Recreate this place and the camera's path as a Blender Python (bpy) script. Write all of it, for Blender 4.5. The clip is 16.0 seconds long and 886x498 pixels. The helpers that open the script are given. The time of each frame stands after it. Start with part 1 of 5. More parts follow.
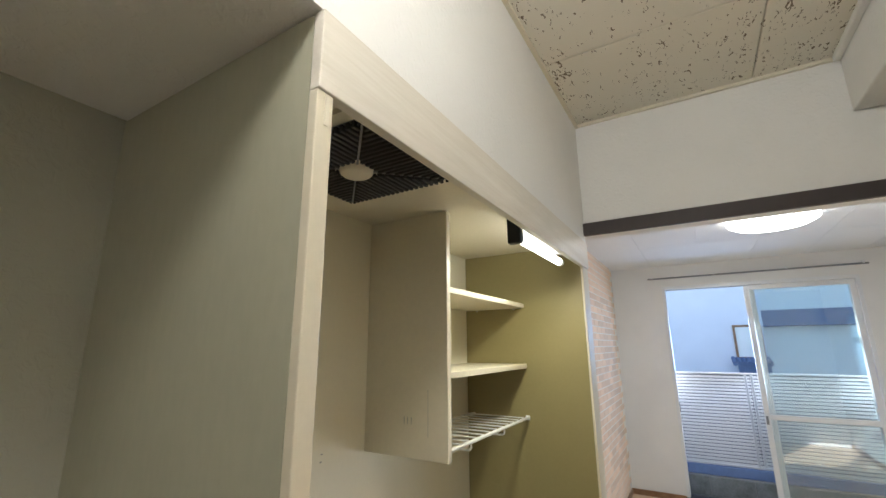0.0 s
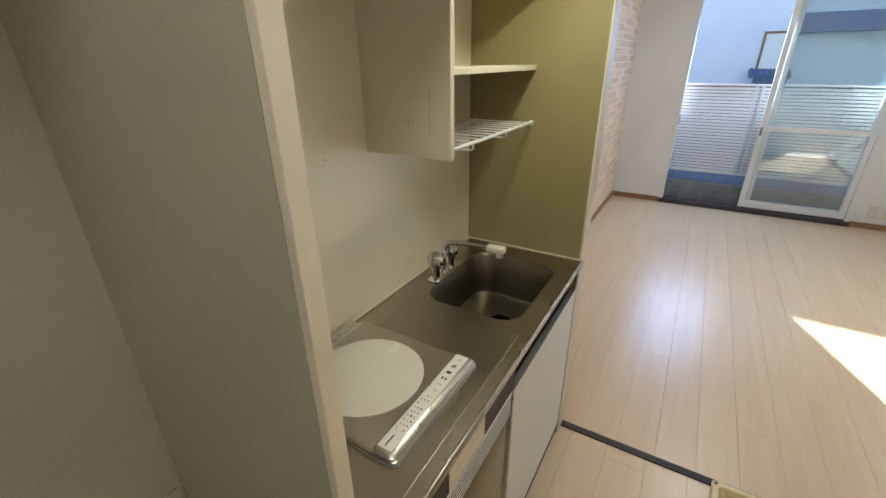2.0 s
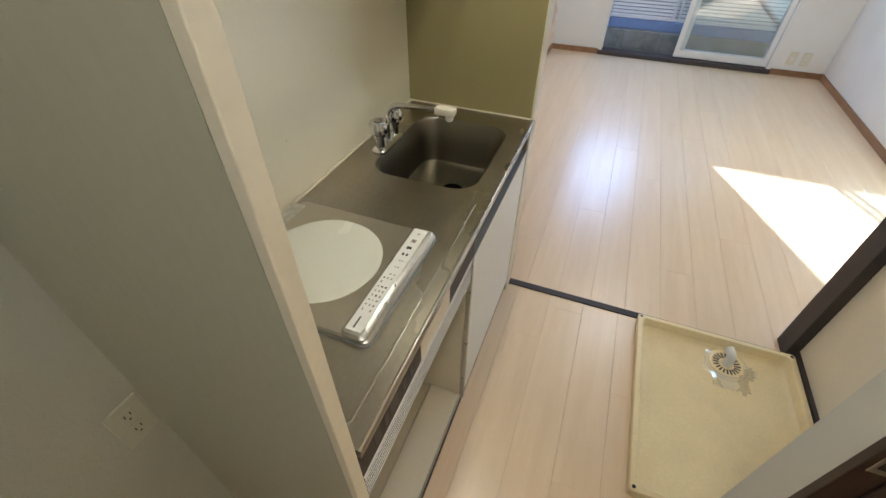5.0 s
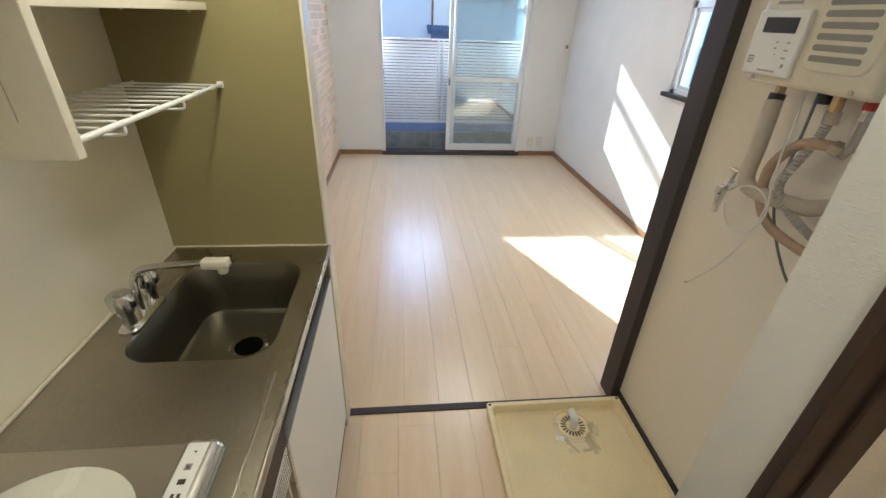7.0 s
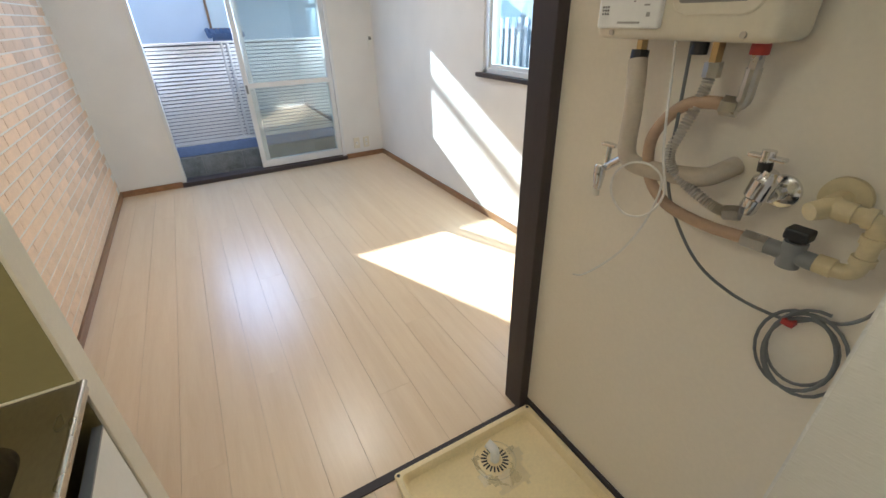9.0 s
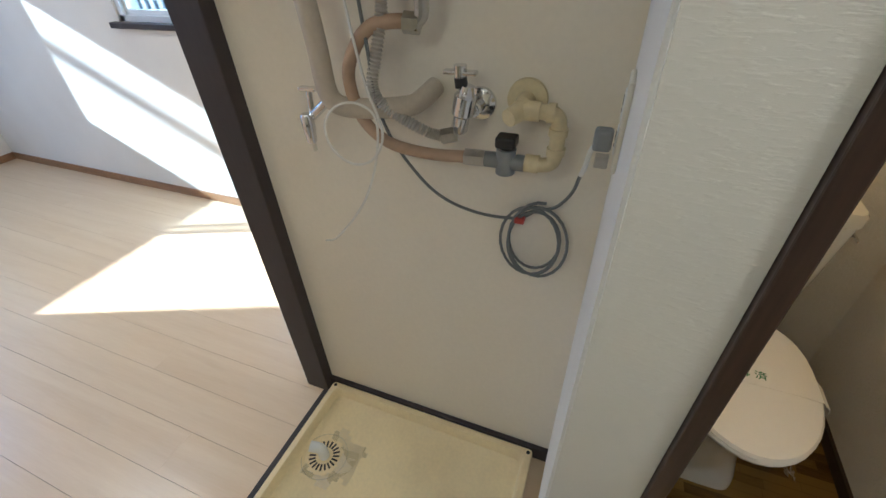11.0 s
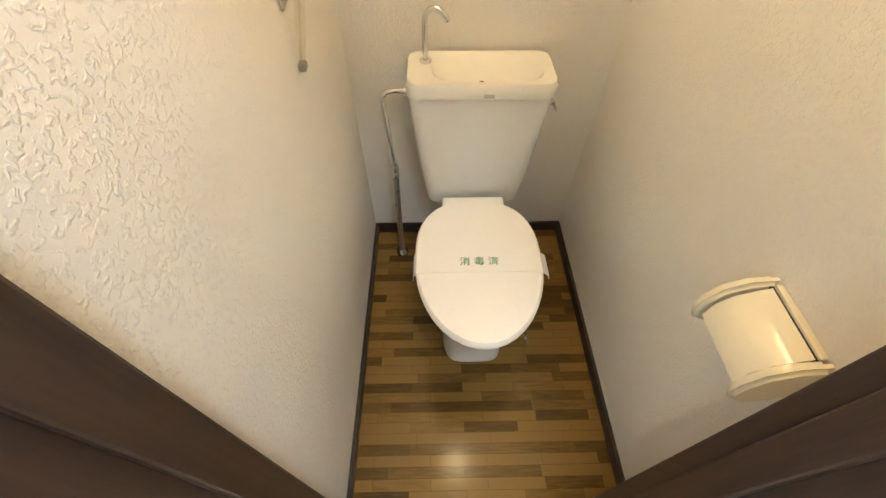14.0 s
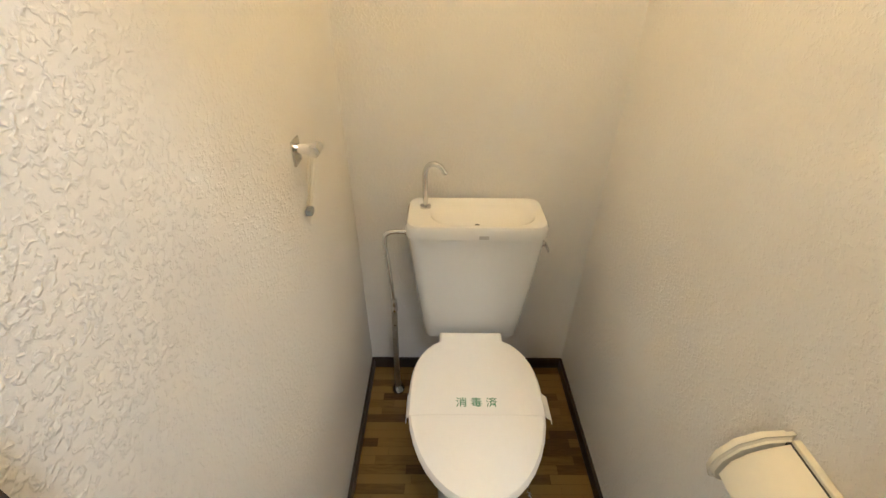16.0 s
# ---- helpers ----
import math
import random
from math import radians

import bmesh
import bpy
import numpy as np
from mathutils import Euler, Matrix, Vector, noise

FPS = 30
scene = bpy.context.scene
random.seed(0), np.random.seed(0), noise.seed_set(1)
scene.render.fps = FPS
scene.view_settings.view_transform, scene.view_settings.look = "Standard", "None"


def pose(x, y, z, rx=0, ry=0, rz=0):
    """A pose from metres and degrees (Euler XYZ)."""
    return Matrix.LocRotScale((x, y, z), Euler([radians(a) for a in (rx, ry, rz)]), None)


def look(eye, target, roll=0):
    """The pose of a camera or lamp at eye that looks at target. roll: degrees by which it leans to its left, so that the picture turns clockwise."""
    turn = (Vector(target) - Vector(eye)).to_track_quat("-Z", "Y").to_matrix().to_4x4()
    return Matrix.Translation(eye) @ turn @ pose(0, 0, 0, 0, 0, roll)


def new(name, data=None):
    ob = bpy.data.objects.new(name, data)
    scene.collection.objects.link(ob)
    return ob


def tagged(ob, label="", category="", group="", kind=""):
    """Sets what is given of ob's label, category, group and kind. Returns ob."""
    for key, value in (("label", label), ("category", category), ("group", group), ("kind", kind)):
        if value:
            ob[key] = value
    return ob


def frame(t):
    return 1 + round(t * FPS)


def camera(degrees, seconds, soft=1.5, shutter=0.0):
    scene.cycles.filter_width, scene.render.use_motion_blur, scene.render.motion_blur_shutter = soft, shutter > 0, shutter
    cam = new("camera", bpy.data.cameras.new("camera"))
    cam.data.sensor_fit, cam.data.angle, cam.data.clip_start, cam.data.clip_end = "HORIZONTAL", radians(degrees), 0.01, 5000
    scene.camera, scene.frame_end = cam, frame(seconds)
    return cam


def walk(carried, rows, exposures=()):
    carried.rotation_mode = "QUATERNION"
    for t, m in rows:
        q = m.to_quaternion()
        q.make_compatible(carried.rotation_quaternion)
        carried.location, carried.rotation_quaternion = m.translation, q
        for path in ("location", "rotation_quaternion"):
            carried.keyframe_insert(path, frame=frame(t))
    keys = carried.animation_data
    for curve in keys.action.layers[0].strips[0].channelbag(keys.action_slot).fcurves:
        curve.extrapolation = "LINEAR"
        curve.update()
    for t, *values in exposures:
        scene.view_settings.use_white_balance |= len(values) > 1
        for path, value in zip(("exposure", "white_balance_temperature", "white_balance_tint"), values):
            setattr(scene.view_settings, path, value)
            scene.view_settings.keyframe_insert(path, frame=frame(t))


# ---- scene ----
cam = camera(93.3, 16.0)
PATH = [
    (0, (0.876, -1.561, 1.565), (-0.12, 0.113, 2.019), -0.4),
    (0.5, (0.873, -1.568, 1.56), (-0.13, 0.153, 1.738), -0.7),
    (1, (0.85, -1.529, 1.538), (-0.156, 0.193, 1.387), -0.9),
    (1.5, (0.844, -1.514, 1.532), (-0.147, 0.147, 1.025), -0.6),
    (2, (0.835, -1.504, 1.516), (-0.107, 0.059, 0.697), -0.7),
    (2.5, (0.839, -1.508, 1.52), (-0.041, -0.069, 0.444), -0.6),
    (3, (0.829, -1.499, 1.496), (0.006, -0.17, 0.249), -1.5),
    (5.5, (0.761, -1.427, 1.47), (0.379, 0.015, 0.138), 1.3),
    (6, (0.762, -1.374, 1.471), (0.57, 0.207, 0.26), 2.4),
    (6.5, (0.776, -1.306, 1.488), (0.783, 0.383, 0.417), 2.7),
    (7, (0.789, -1.266, 1.494), (0.986, 0.471, 0.522), 2.3),
    (7.5, (0.767, -1.22, 1.504), (1.137, 0.519, 0.587), 1.9),
    (8, (0.79, -1.12, 1.479), (1.289, 0.588, 0.565), 1.1),
    (10.5, (0.982, -0.75, 1.404), (2.36, 0.133, 0.254), -3.0),
    (11, (1.006, -0.828, 1.395), (2.477, -0.197, 0.187), -2.5),
    (11.5, (1.082, -0.928, 1.379), (2.546, -0.482, 0.114), -2.65),
    (12, (1.166, -1.035, 1.387), (2.588, -0.743, 0.029), -2.46),
    (12.5, (1.205, -1.11, 1.379), (2.589, -0.95, -0.043), -1.29),
    (13, (1.194, -1.18, 1.357), (2.564, -1.1, -0.098), -1.3),
    (13.5, (1.226, -1.181, 1.355), (2.525, -1.179, -0.166), -0.3),
    (14, (1.266, -1.181, 1.352), (2.499, -1.211, -0.222), 0.4),
    (14.5, (1.292, -1.197, 1.343), (2.515, -1.249, -0.239), 1.4),
    (15, (1.297, -1.198, 1.343), (2.585, -1.244, -0.187), 1.6),
    (15.5, (1.289, -1.202, 1.352), (2.73, -1.225, -0.035), 1.1),
    (16, (1.273, -1.203, 1.364), (2.928, -1.213, 0.241), 0.6),
]
EXPOSURES = [(0.0, 2.01, 6050, 10), (1.0, 2.03, 6400, 10), (2.0, 1.94, 6200, 10), (3.0, 2.14, 6100, 10), (5.5, 2.24, 5900, 10), (7.5, 2.12, 6150, 10), (8.2, 2.14, 6200, 10), (10.5, 1.82, 5900, 10), (11.0, 1.99, 5600, 10), (11.5, 2.23, 5750, 10), (12.0, 2.33, 6750, 10), (12.5, 2.81, 7600, 10), (13.0, 3.02, 6750, 10), (13.5, 3.16, 5900, 10), (14.5, 3.37, 5190, 10), (15.3, 3.27, 5190, 10), (16.0, 3.05, 5170, 10)]
walk(cam, [(t, look(eye, target, roll)) for t, eye, target, roll in PATH], EXPOSURES)

# ---- world, sun, lamps ----
SUN_AZ, SUN_EL = 22.3, 23.6
world = bpy.data.worlds.new("world")
scene.world = world
world.use_nodes = True
wn = world.node_tree.nodes
sky = wn.new("ShaderNodeTexSky")
sky.sky_type = "NISHITA"
sky.sun_disc = False
sky.sun_elevation, sky.sun_rotation = radians(SUN_EL), radians(-SUN_AZ)
world.node_tree.links.new(sky.outputs[0], wn["Background"].inputs[0])
wn["Background"].inputs[1].default_value = 0.10


def lamp(name, kind, m, energy, colour, **more):
    data = bpy.data.lights.new(name, kind)
    data.energy, data.color = energy, colour
    for key, value in more.items():
        if key == "size":
            data.size = value
        elif key == "size_y":
            data.shape, data.size_y = "RECTANGLE", value
        elif key == "angle":
            data.angle = value
        elif key == "radius":
            data.shadow_soft_size = value
    ob = new(name, data)
    ob.matrix_world = m
    return ob


_az, _el = radians(SUN_AZ), radians(SUN_EL)
_sun = Vector((-math.sin(_az) * math.cos(_el), math.cos(_az) * math.cos(_el), math.sin(_el)))
lamp("sun", "SUN", look(_sun * 20, (0, 0, 0)), 5.0, (1.0, 0.97, 0.93), angle=radians(0.55))
# daylight of the big window and of the small side window
lamp("window_daylight", "AREA", look((0.98, 3.93, 1.66), (1.10, 1.2, 0.0)), 4.0, (0.34, 0.56, 1.0), size=0.74, size_y=0.9)
lamp("side_window_daylight", "AREA", look((2.84, 1.42, 1.45), (0.0, 1.42, 1.2)), 1.6, (0.72, 0.87, 1.0), size=0.5, size_y=0.7)
lamp("toilet_bulb", "POINT", pose(1.95, -1.32, 2.17), 1.0, (1.0, 0.56, 0.16), radius=0.055)
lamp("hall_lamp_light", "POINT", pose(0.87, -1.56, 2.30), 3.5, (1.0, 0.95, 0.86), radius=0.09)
lamp("room_lamp_light", "AREA", look((1.42, 2.05, 2.33), (1.42, 2.05, 0)), 1.2, (1.0, 0.97, 0.9), size=0.5)
lamp("sink_tube_light", "AREA", look((0.500, -0.42, 1.812), (0.52, -0.56, 0.5)), 0.55, (1.0, 0.95, 0.72), size=0.04, size_y=0.30).data.shape = "RECTANGLE"


# ---- materials ----
def node_mat(name):
    m = bpy.data.materials.new(name)
    m.use_nodes = True
    return m, m.node_tree.nodes, m.node_tree.links, m.node_tree.nodes["Principled BSDF"]


def surface(name, colour, rough=0.5, metal=0.0, vary=0.08, scale=6.0, fine=90.0, bump=0.02, stretch=(1, 1, 1), dist=0.002, stain=None, amount=0.0, random=0.0, coat=0.0, spec=0.5, coat_rough=0.03):
    """Colour varied at two scales, with fine relief; stain: a second colour in soft patches; random: change from piece to piece."""
    m, n, l, b = node_mat(name)
    co = n.new("ShaderNodeTexCoord")
    mp = n.new("ShaderNodeMapping")
    mp.inputs["Scale"].default_value = stretch
    l.new(co.outputs["Object"], mp.inputs[0])
    big, small = n.new("ShaderNodeTexNoise"), n.new("ShaderNodeTexNoise")
    big.inputs["Scale"].default_value, small.inputs["Scale"].default_value = scale, fine
    big.inputs["Detail"].default_value, small.inputs["Detail"].default_value = 4, 3
    l.new(mp.outputs[0], big.inputs[0])
    l.new(mp.outputs[0], small.inputs[0])
    add = n.new("ShaderNodeMath")
    add.operation = "ADD"
    l.new(big.outputs[0], add.inputs[0])
    l.new(small.outputs[0], add.inputs[1])
    rng = n.new("ShaderNodeMapRange")
    rng.inputs[1].default_value, rng.inputs[2].default_value = 0.6, 1.4
    rng.inputs[3].default_value, rng.inputs[4].default_value = 1 - vary, 1 + vary
    l.new(add.outputs[0], rng.inputs[0])
    value = rng.outputs[0]
    if random:
        info = n.new("ShaderNodeObjectInfo")
        r2 = n.new("ShaderNodeMapRange")
        r2.inputs[3].default_value, r2.inputs[4].default_value = 1 - random, 1 + random
        l.new(info.outputs["Random"], r2.inputs[0])
        mul = n.new("ShaderNodeMath")
        mul.operation = "MULTIPLY"
        l.new(value, mul.inputs[0])
        l.new(r2.outputs[0], mul.inputs[1])
        value = mul.outputs[0]
    sc = n.new("ShaderNodeVectorMath")
    sc.operation = "SCALE"
    sc.inputs[0].default_value = colour
    if stain:
        st = n.new("ShaderNodeTexNoise")
        st.inputs["Scale"].default_value, st.inputs["Detail"].default_value = scale * 0.7, 5
        l.new(co.outputs["Object"], st.inputs[0])
        sr = n.new("ShaderNodeMapRange")
        sr.inputs[1].default_value, sr.inputs[2].default_value, sr.inputs[4].default_value = 0.52, 0.72, amount
        l.new(st.outputs[0], sr.inputs[0])
        mx = n.new("ShaderNodeMix")
        mx.data_type = "RGBA"
        mx.inputs[6].default_value, mx.inputs[7].default_value = (*colour, 1), (*stain, 1)
        l.new(sr.outputs[0], mx.inputs[0])
        l.new(mx.outputs[2], sc.inputs[0])
    l.new(value, sc.inputs["Scale"])
    l.new(sc.outputs[0], b.inputs["Base Color"])
    rr = n.new("ShaderNodeMapRange")
    rr.inputs[1].default_value, rr.inputs[2].default_value = 0.3, 0.7
    rr.inputs[3].default_value, rr.inputs[4].default_value = max(rough - 0.06, 0.02), min(rough + 0.06, 1)
    l.new(big.outputs[0], rr.inputs[0])
    l.new(rr.outputs[0], b.inputs["Roughness"])
    b.inputs["Metallic"].default_value = metal
    b.inputs["Coat Weight"].default_value = coat
    b.inputs["Coat Roughness"].default_value = coat_rough
    b.inputs["Specular IOR Level"].default_value = spec
    if bump:
        bp = n.new("ShaderNodeBump")
        bp.inputs["Strength"].default_value, bp.inputs["Distance"].default_value = min(1.0, bump * 10), dist
        l.new(small.outputs[0], bp.inputs["Height"])
        l.new(bp.outputs[0], b.inputs["Normal"])
    return m


def wood(name, light, dark, stretch, rough=0.4, scale=3.0, random=0.0, coat=0.0, bump=0.1):
    """Wood with grain drawn out along the axis whose stretch is small."""
    m, n, l, b = node_mat(name)
    co = n.new("ShaderNodeTexCoord")
    mp = n.new("ShaderNodeMapping")
    mp.inputs["Scale"].default_value = stretch
    info = n.new("ShaderNodeObjectInfo")
    shift = n.new("ShaderNodeVectorMath")
    shift.operation = "MULTIPLY_ADD"
    shift.inputs[1].default_value, shift.inputs[2].default_value = (40, 40, 40), (0, 0, 0)
    cmb = n.new("ShaderNodeCombineXYZ")
    for k in range(3):
        l.new(info.outputs["Random"], cmb.inputs[k])
    l.new(cmb.outputs[0], shift.inputs[0])
    l.new(co.outputs["Object"], shift.inputs[2])
    l.new(shift.outputs[0], mp.inputs[0])
    a, c = n.new("ShaderNodeTexNoise"), n.new("ShaderNodeTexNoise")
    a.inputs["Scale"].default_value, c.inputs["Scale"].default_value = scale, scale * 9
    a.inputs["Detail"].default_value, a.inputs["Distortion"].default_value = 6, 0.6
    c.inputs["Detail"].default_value = 3
    l.new(mp.outputs[0], a.inputs[0])
    l.new(mp.outputs[0], c.inputs[0])
    mixv = n.new("ShaderNodeMath")
    mixv.operation = "MULTIPLY_ADD"
    mixv.inputs[1].default_value = 0.45
    l.new(c.outputs[0], mixv.inputs[0])
    l.new(a.outputs[0], mixv.inputs[2])
    rng = n.new("ShaderNodeMapRange")
    rng.inputs[1].default_value, rng.inputs[2].default_value = 0.5, 0.95
    l.new(mixv.outputs[0], rng.inputs[0])
    mx = n.new("ShaderNodeMix")
    mx.data_type = "RGBA"
    mx.inputs[6].default_value, mx.inputs[7].default_value = (*light, 1), (*dark, 1)
    l.new(rng.outputs[0], mx.inputs[0])
    r2 = n.new("ShaderNodeMapRange")
    r2.inputs[3].default_value, r2.inputs[4].default_value = 1 - random, 1 + random
    l.new(info.outputs["Random"], r2.inputs[0])
    sc = n.new("ShaderNodeVectorMath")
    sc.operation = "SCALE"
    l.new(mx.outputs[2], sc.inputs[0])
    l.new(r2.outputs[0], sc.inputs["Scale"])
    l.new(sc.outputs[0], b.inputs["Base Color"])
    b.inputs["Roughness"].default_value = rough
    b.inputs["Coat Weight"].default_value, b.inputs["Coat Roughness"].default_value = coat, 0.24
    bp = n.new("ShaderNodeBump")
    bp.inputs["Strength"].default_value, bp.inputs["Distance"].default_value = bump, 0.001
    l.new(mixv.outputs[0], bp.inputs["Height"])
    l.new(bp.outputs[0], b.inputs["Normal"])
    return m


def wallpaper(name, colour, scale, stretch, strength, rough=0.75, dist=0.003, curl=1.2):
    """Vinyl wallpaper with a plaster-like embossing."""
    m, n, l, b = node_mat(name)
    co = n.new("ShaderNodeTexCoord")
    mp = n.new("ShaderNodeMapping")
    mp.inputs["Scale"].default_value = stretch
    l.new(co.outputs["Object"], mp.inputs[0])
    a, c, d = n.new("ShaderNodeTexNoise"), n.new("ShaderNodeTexNoise"), n.new("ShaderNodeTexNoise")
    a.inputs["Scale"].default_value, a.inputs["Detail"].default_value, a.inputs["Distortion"].default_value = scale, 2, curl
    c.inputs["Scale"].default_value = scale * 4
    d.inputs["Scale"].default_value, d.inputs["Detail"].default_value = 2.0, 4
    l.new(mp.outputs[0], a.inputs[0])
    l.new(mp.outputs[0], c.inputs[0])
    l.new(co.outputs["Object"], d.inputs[0])
    ramp = n.new("ShaderNodeMapRange")
    ramp.interpolation_type = "SMOOTHSTEP"
    ramp.inputs[1].default_value, ramp.inputs[2].default_value = 0.48, 0.66
    l.new(a.outputs[0], ramp.inputs[0])
    h = n.new("ShaderNodeMath")
    h.operation = "MULTIPLY_ADD"
    h.inputs[1].default_value = 0.25
    l.new(c.outputs[0], h.inputs[0])
    l.new(ramp.outputs[0], h.inputs[2])
    bp = n.new("ShaderNodeBump")
    bp.inputs["Strength"].default_value, bp.inputs["Distance"].default_value = strength, dist
    l.new(h.outputs[0], bp.inputs["Height"])
    l.new(bp.outputs[0], b.inputs["Normal"])
    tone = n.new("ShaderNodeMapRange")
    tone.inputs[1].default_value, tone.inputs[2].default_value = 0.3, 0.7
    tone.inputs[3].default_value, tone.inputs[4].default_value = 0.95, 1.04
    l.new(d.outputs[0], tone.inputs[0])
    sc = n.new("ShaderNodeVectorMath")
    sc.operation = "SCALE"
    sc.inputs[0].default_value = colour
    l.new(tone.outputs[0], sc.inputs["Scale"])
    l.new(sc.outputs[0], b.inputs["Base Color"])
    b.inputs["Roughness"].default_value = rough
    return m


def film_glass(name, tint, gloss, rough):
    """Thin clear plastic: mostly see-through, with a constant weak shine."""
    m, n, l, b = node_mat(name)
    n.remove(b)
    tr, gl, mix = n.new("ShaderNodeBsdfTransparent"), n.new("ShaderNodeBsdfGlossy"), n.new("ShaderNodeMixShader")
    tr.inputs[0].default_value = (*tint, 1)
    gl.inputs["Roughness"].default_value = rough
    mix.inputs[0].default_value = gloss
    l.new(tr.outputs[0], mix.inputs[1])
    l.new(gl.outputs[0], mix.inputs[2])
    l.new(mix.outputs[0], n["Material Output"].inputs[0])
    return m


def glow(name, colour, strength):
    m, n, l, b = node_mat(name)
    b.inputs["Base Color"].default_value = (0.9, 0.9, 0.88, 1)
    b.inputs["Emission Color"].default_value = (*colour, 1)
    b.inputs["Emission Strength"].default_value = strength
    return m


def worm_ceiling(name):
    """Mineral-fibre ceiling board with dark worm-shaped pits."""
    m, n, l, b = node_mat(name)
    co = n.new("ShaderNodeTexCoord")
    mp = n.new("ShaderNodeMapping")
    mp.inputs["Scale"].default_value = (1.0, 0.45, 1.0)
    l.new(co.outputs["Object"], mp.inputs[0])
    a, c, d = n.new("ShaderNodeTexNoise"), n.new("ShaderNodeTexNoise"), n.new("ShaderNodeTexNoise")
    a.inputs["Scale"].default_value, a.inputs["Detail"].default_value, a.inputs["Distortion"].default_value = 75, 2.5, 1.5
    c.inputs["Scale"].default_value, c.inputs["Detail"].default_value = 9, 3
    d.inputs["Scale"].default_value = 240
    for t in (a, c, d):
        l.new(mp.outputs[0], t.inputs[0])
    both = n.new("ShaderNodeMath")
    both.operation = "MULTIPLY_ADD"
    both.inputs[1].default_value = 0.28
    l.new(c.outputs[0], both.inputs[0])
    l.new(a.outputs[0], both.inputs[2])
    pit = n.new("ShaderNodeMapRange")
    pit.inputs[1].default_value, pit.inputs[2].default_value = 0.775, 0.80
    l.new(both.outputs[0], pit.inputs[0])
    mx = n.new("ShaderNodeMix")
    mx.data_type = "RGBA"
    mx.inputs[6].default_value, mx.inputs[7].default_value = (0.78, 0.74, 0.64, 1), (0.20, 0.16, 0.11, 1)
    l.new(pit.outputs[0], mx.inputs[0])
    l.new(mx.outputs[2], b.inputs["Base Color"])
    inv = n.new("ShaderNodeMath")
    inv.operation = "SUBTRACT"
    inv.inputs[0].default_value = 1.0
    l.new(pit.outputs[0], inv.inputs[1])
    bp = n.new("ShaderNodeBump")
    bp.inputs["Strength"].default_value, bp.inputs["Distance"].default_value = 0.6, 0.004
    l.new(inv.outputs[0], bp.inputs["Height"])
    l.new(bp.outputs[0], b.inputs["Normal"])
    b.inputs["Roughness"].default_value = 0.9
    return m


def parquet_vinyl(name):
    """Printed vinyl of short wood strips laid across the room."""
    m, n, l, b = node_mat(name)
    co = n.new("ShaderNodeTexCoord")
    mp = n.new("ShaderNodeMapping")
    mp.inputs["Rotation"].default_value = (0, 0, radians(90))
    l.new(co.outputs["Object"], mp.inputs[0])
    br = n.new("ShaderNodeTexBrick")
    br.offset, br.offset_frequency, br.squash, br.squash_frequency = 0.37, 2, 1.35, 3
    br.inputs["Scale"].default_value = 1.0
    br.inputs["Brick Width"].default_value, br.inputs["Row Height"].default_value = 0.165, 0.031
    br.inputs["Mortar Size"].default_value, br.inputs["Bias"].default_value = 0.0004, 0.0
    br.inputs["Color1"].default_value, br.inputs["Color2"].default_value, br.inputs["Mortar"].default_value = (0, 0, 0, 1), (1, 1, 1, 1), (0.5, 0.5, 0.5, 1)
    l.new(mp.outputs[0], br.inputs[0])
    g = n.new("ShaderNodeMapping")
    g.inputs["Scale"].default_value = (10, 1.0, 1)
    l.new(co.outputs["Object"], g.inputs[0])
    grain = n.new("ShaderNodeTexNoise")
    grain.inputs["Scale"].default_value, grain.inputs["Detail"].default_value, grain.inputs["Distortion"].default_value = 14, 6, 0.8
    l.new(g.outputs[0], grain.inputs[0])
    mixv = n.new("ShaderNodeMath")
    mixv.operation = "MULTIPLY_ADD"
    mixv.inputs[1].default_value = 0.55
    l.new(grain.outputs[0], mixv.inputs[0])
    sep = n.new("ShaderNodeSeparateColor")
    l.new(br.outputs["Color"], sep.inputs[0])
    l.new(sep.outputs[0], mixv.inputs[2])
    ramp = n.new("ShaderNodeValToRGB")
    e = ramp.color_ramp.elements
    e[0].position, e[0].color = 0.2, (0.056, 0.030, 0.008, 1)
    e[1].position, e[1].color = 1.25 / 1.55, (0.205, 0.122, 0.030, 1)
    mid = ramp.color_ramp.elements.new(0.5)
    mid.color = (0.112, 0.064, 0.0155, 1)
    l.new(mixv.outputs[0], ramp.inputs[0])
    mx = n.new("ShaderNodeMix")
    mx.data_type = "RGBA"
    mx.inputs[7].default_value = (0.07, 0.037, 0.010, 1)
    l.new(br.outputs["Fac"], mx.inputs[0])
    l.new(ramp.outputs[0], mx.inputs[6])
    l.new(mx.outputs[2], b.inputs["Base Color"])
    b.inputs["Roughness"].default_value = 0.13
    b.inputs["Specular IOR Level"].default_value = 0.3
    bp = n.new("ShaderNodeBump")
    bp.inputs["Strength"].default_value, bp.inputs["Distance"].default_value = 0.15, 0.001
    l.new(mixv.outputs[0], bp.inputs["Height"])
    l.new(bp.outputs[0], b.inputs["Normal"])
    return m


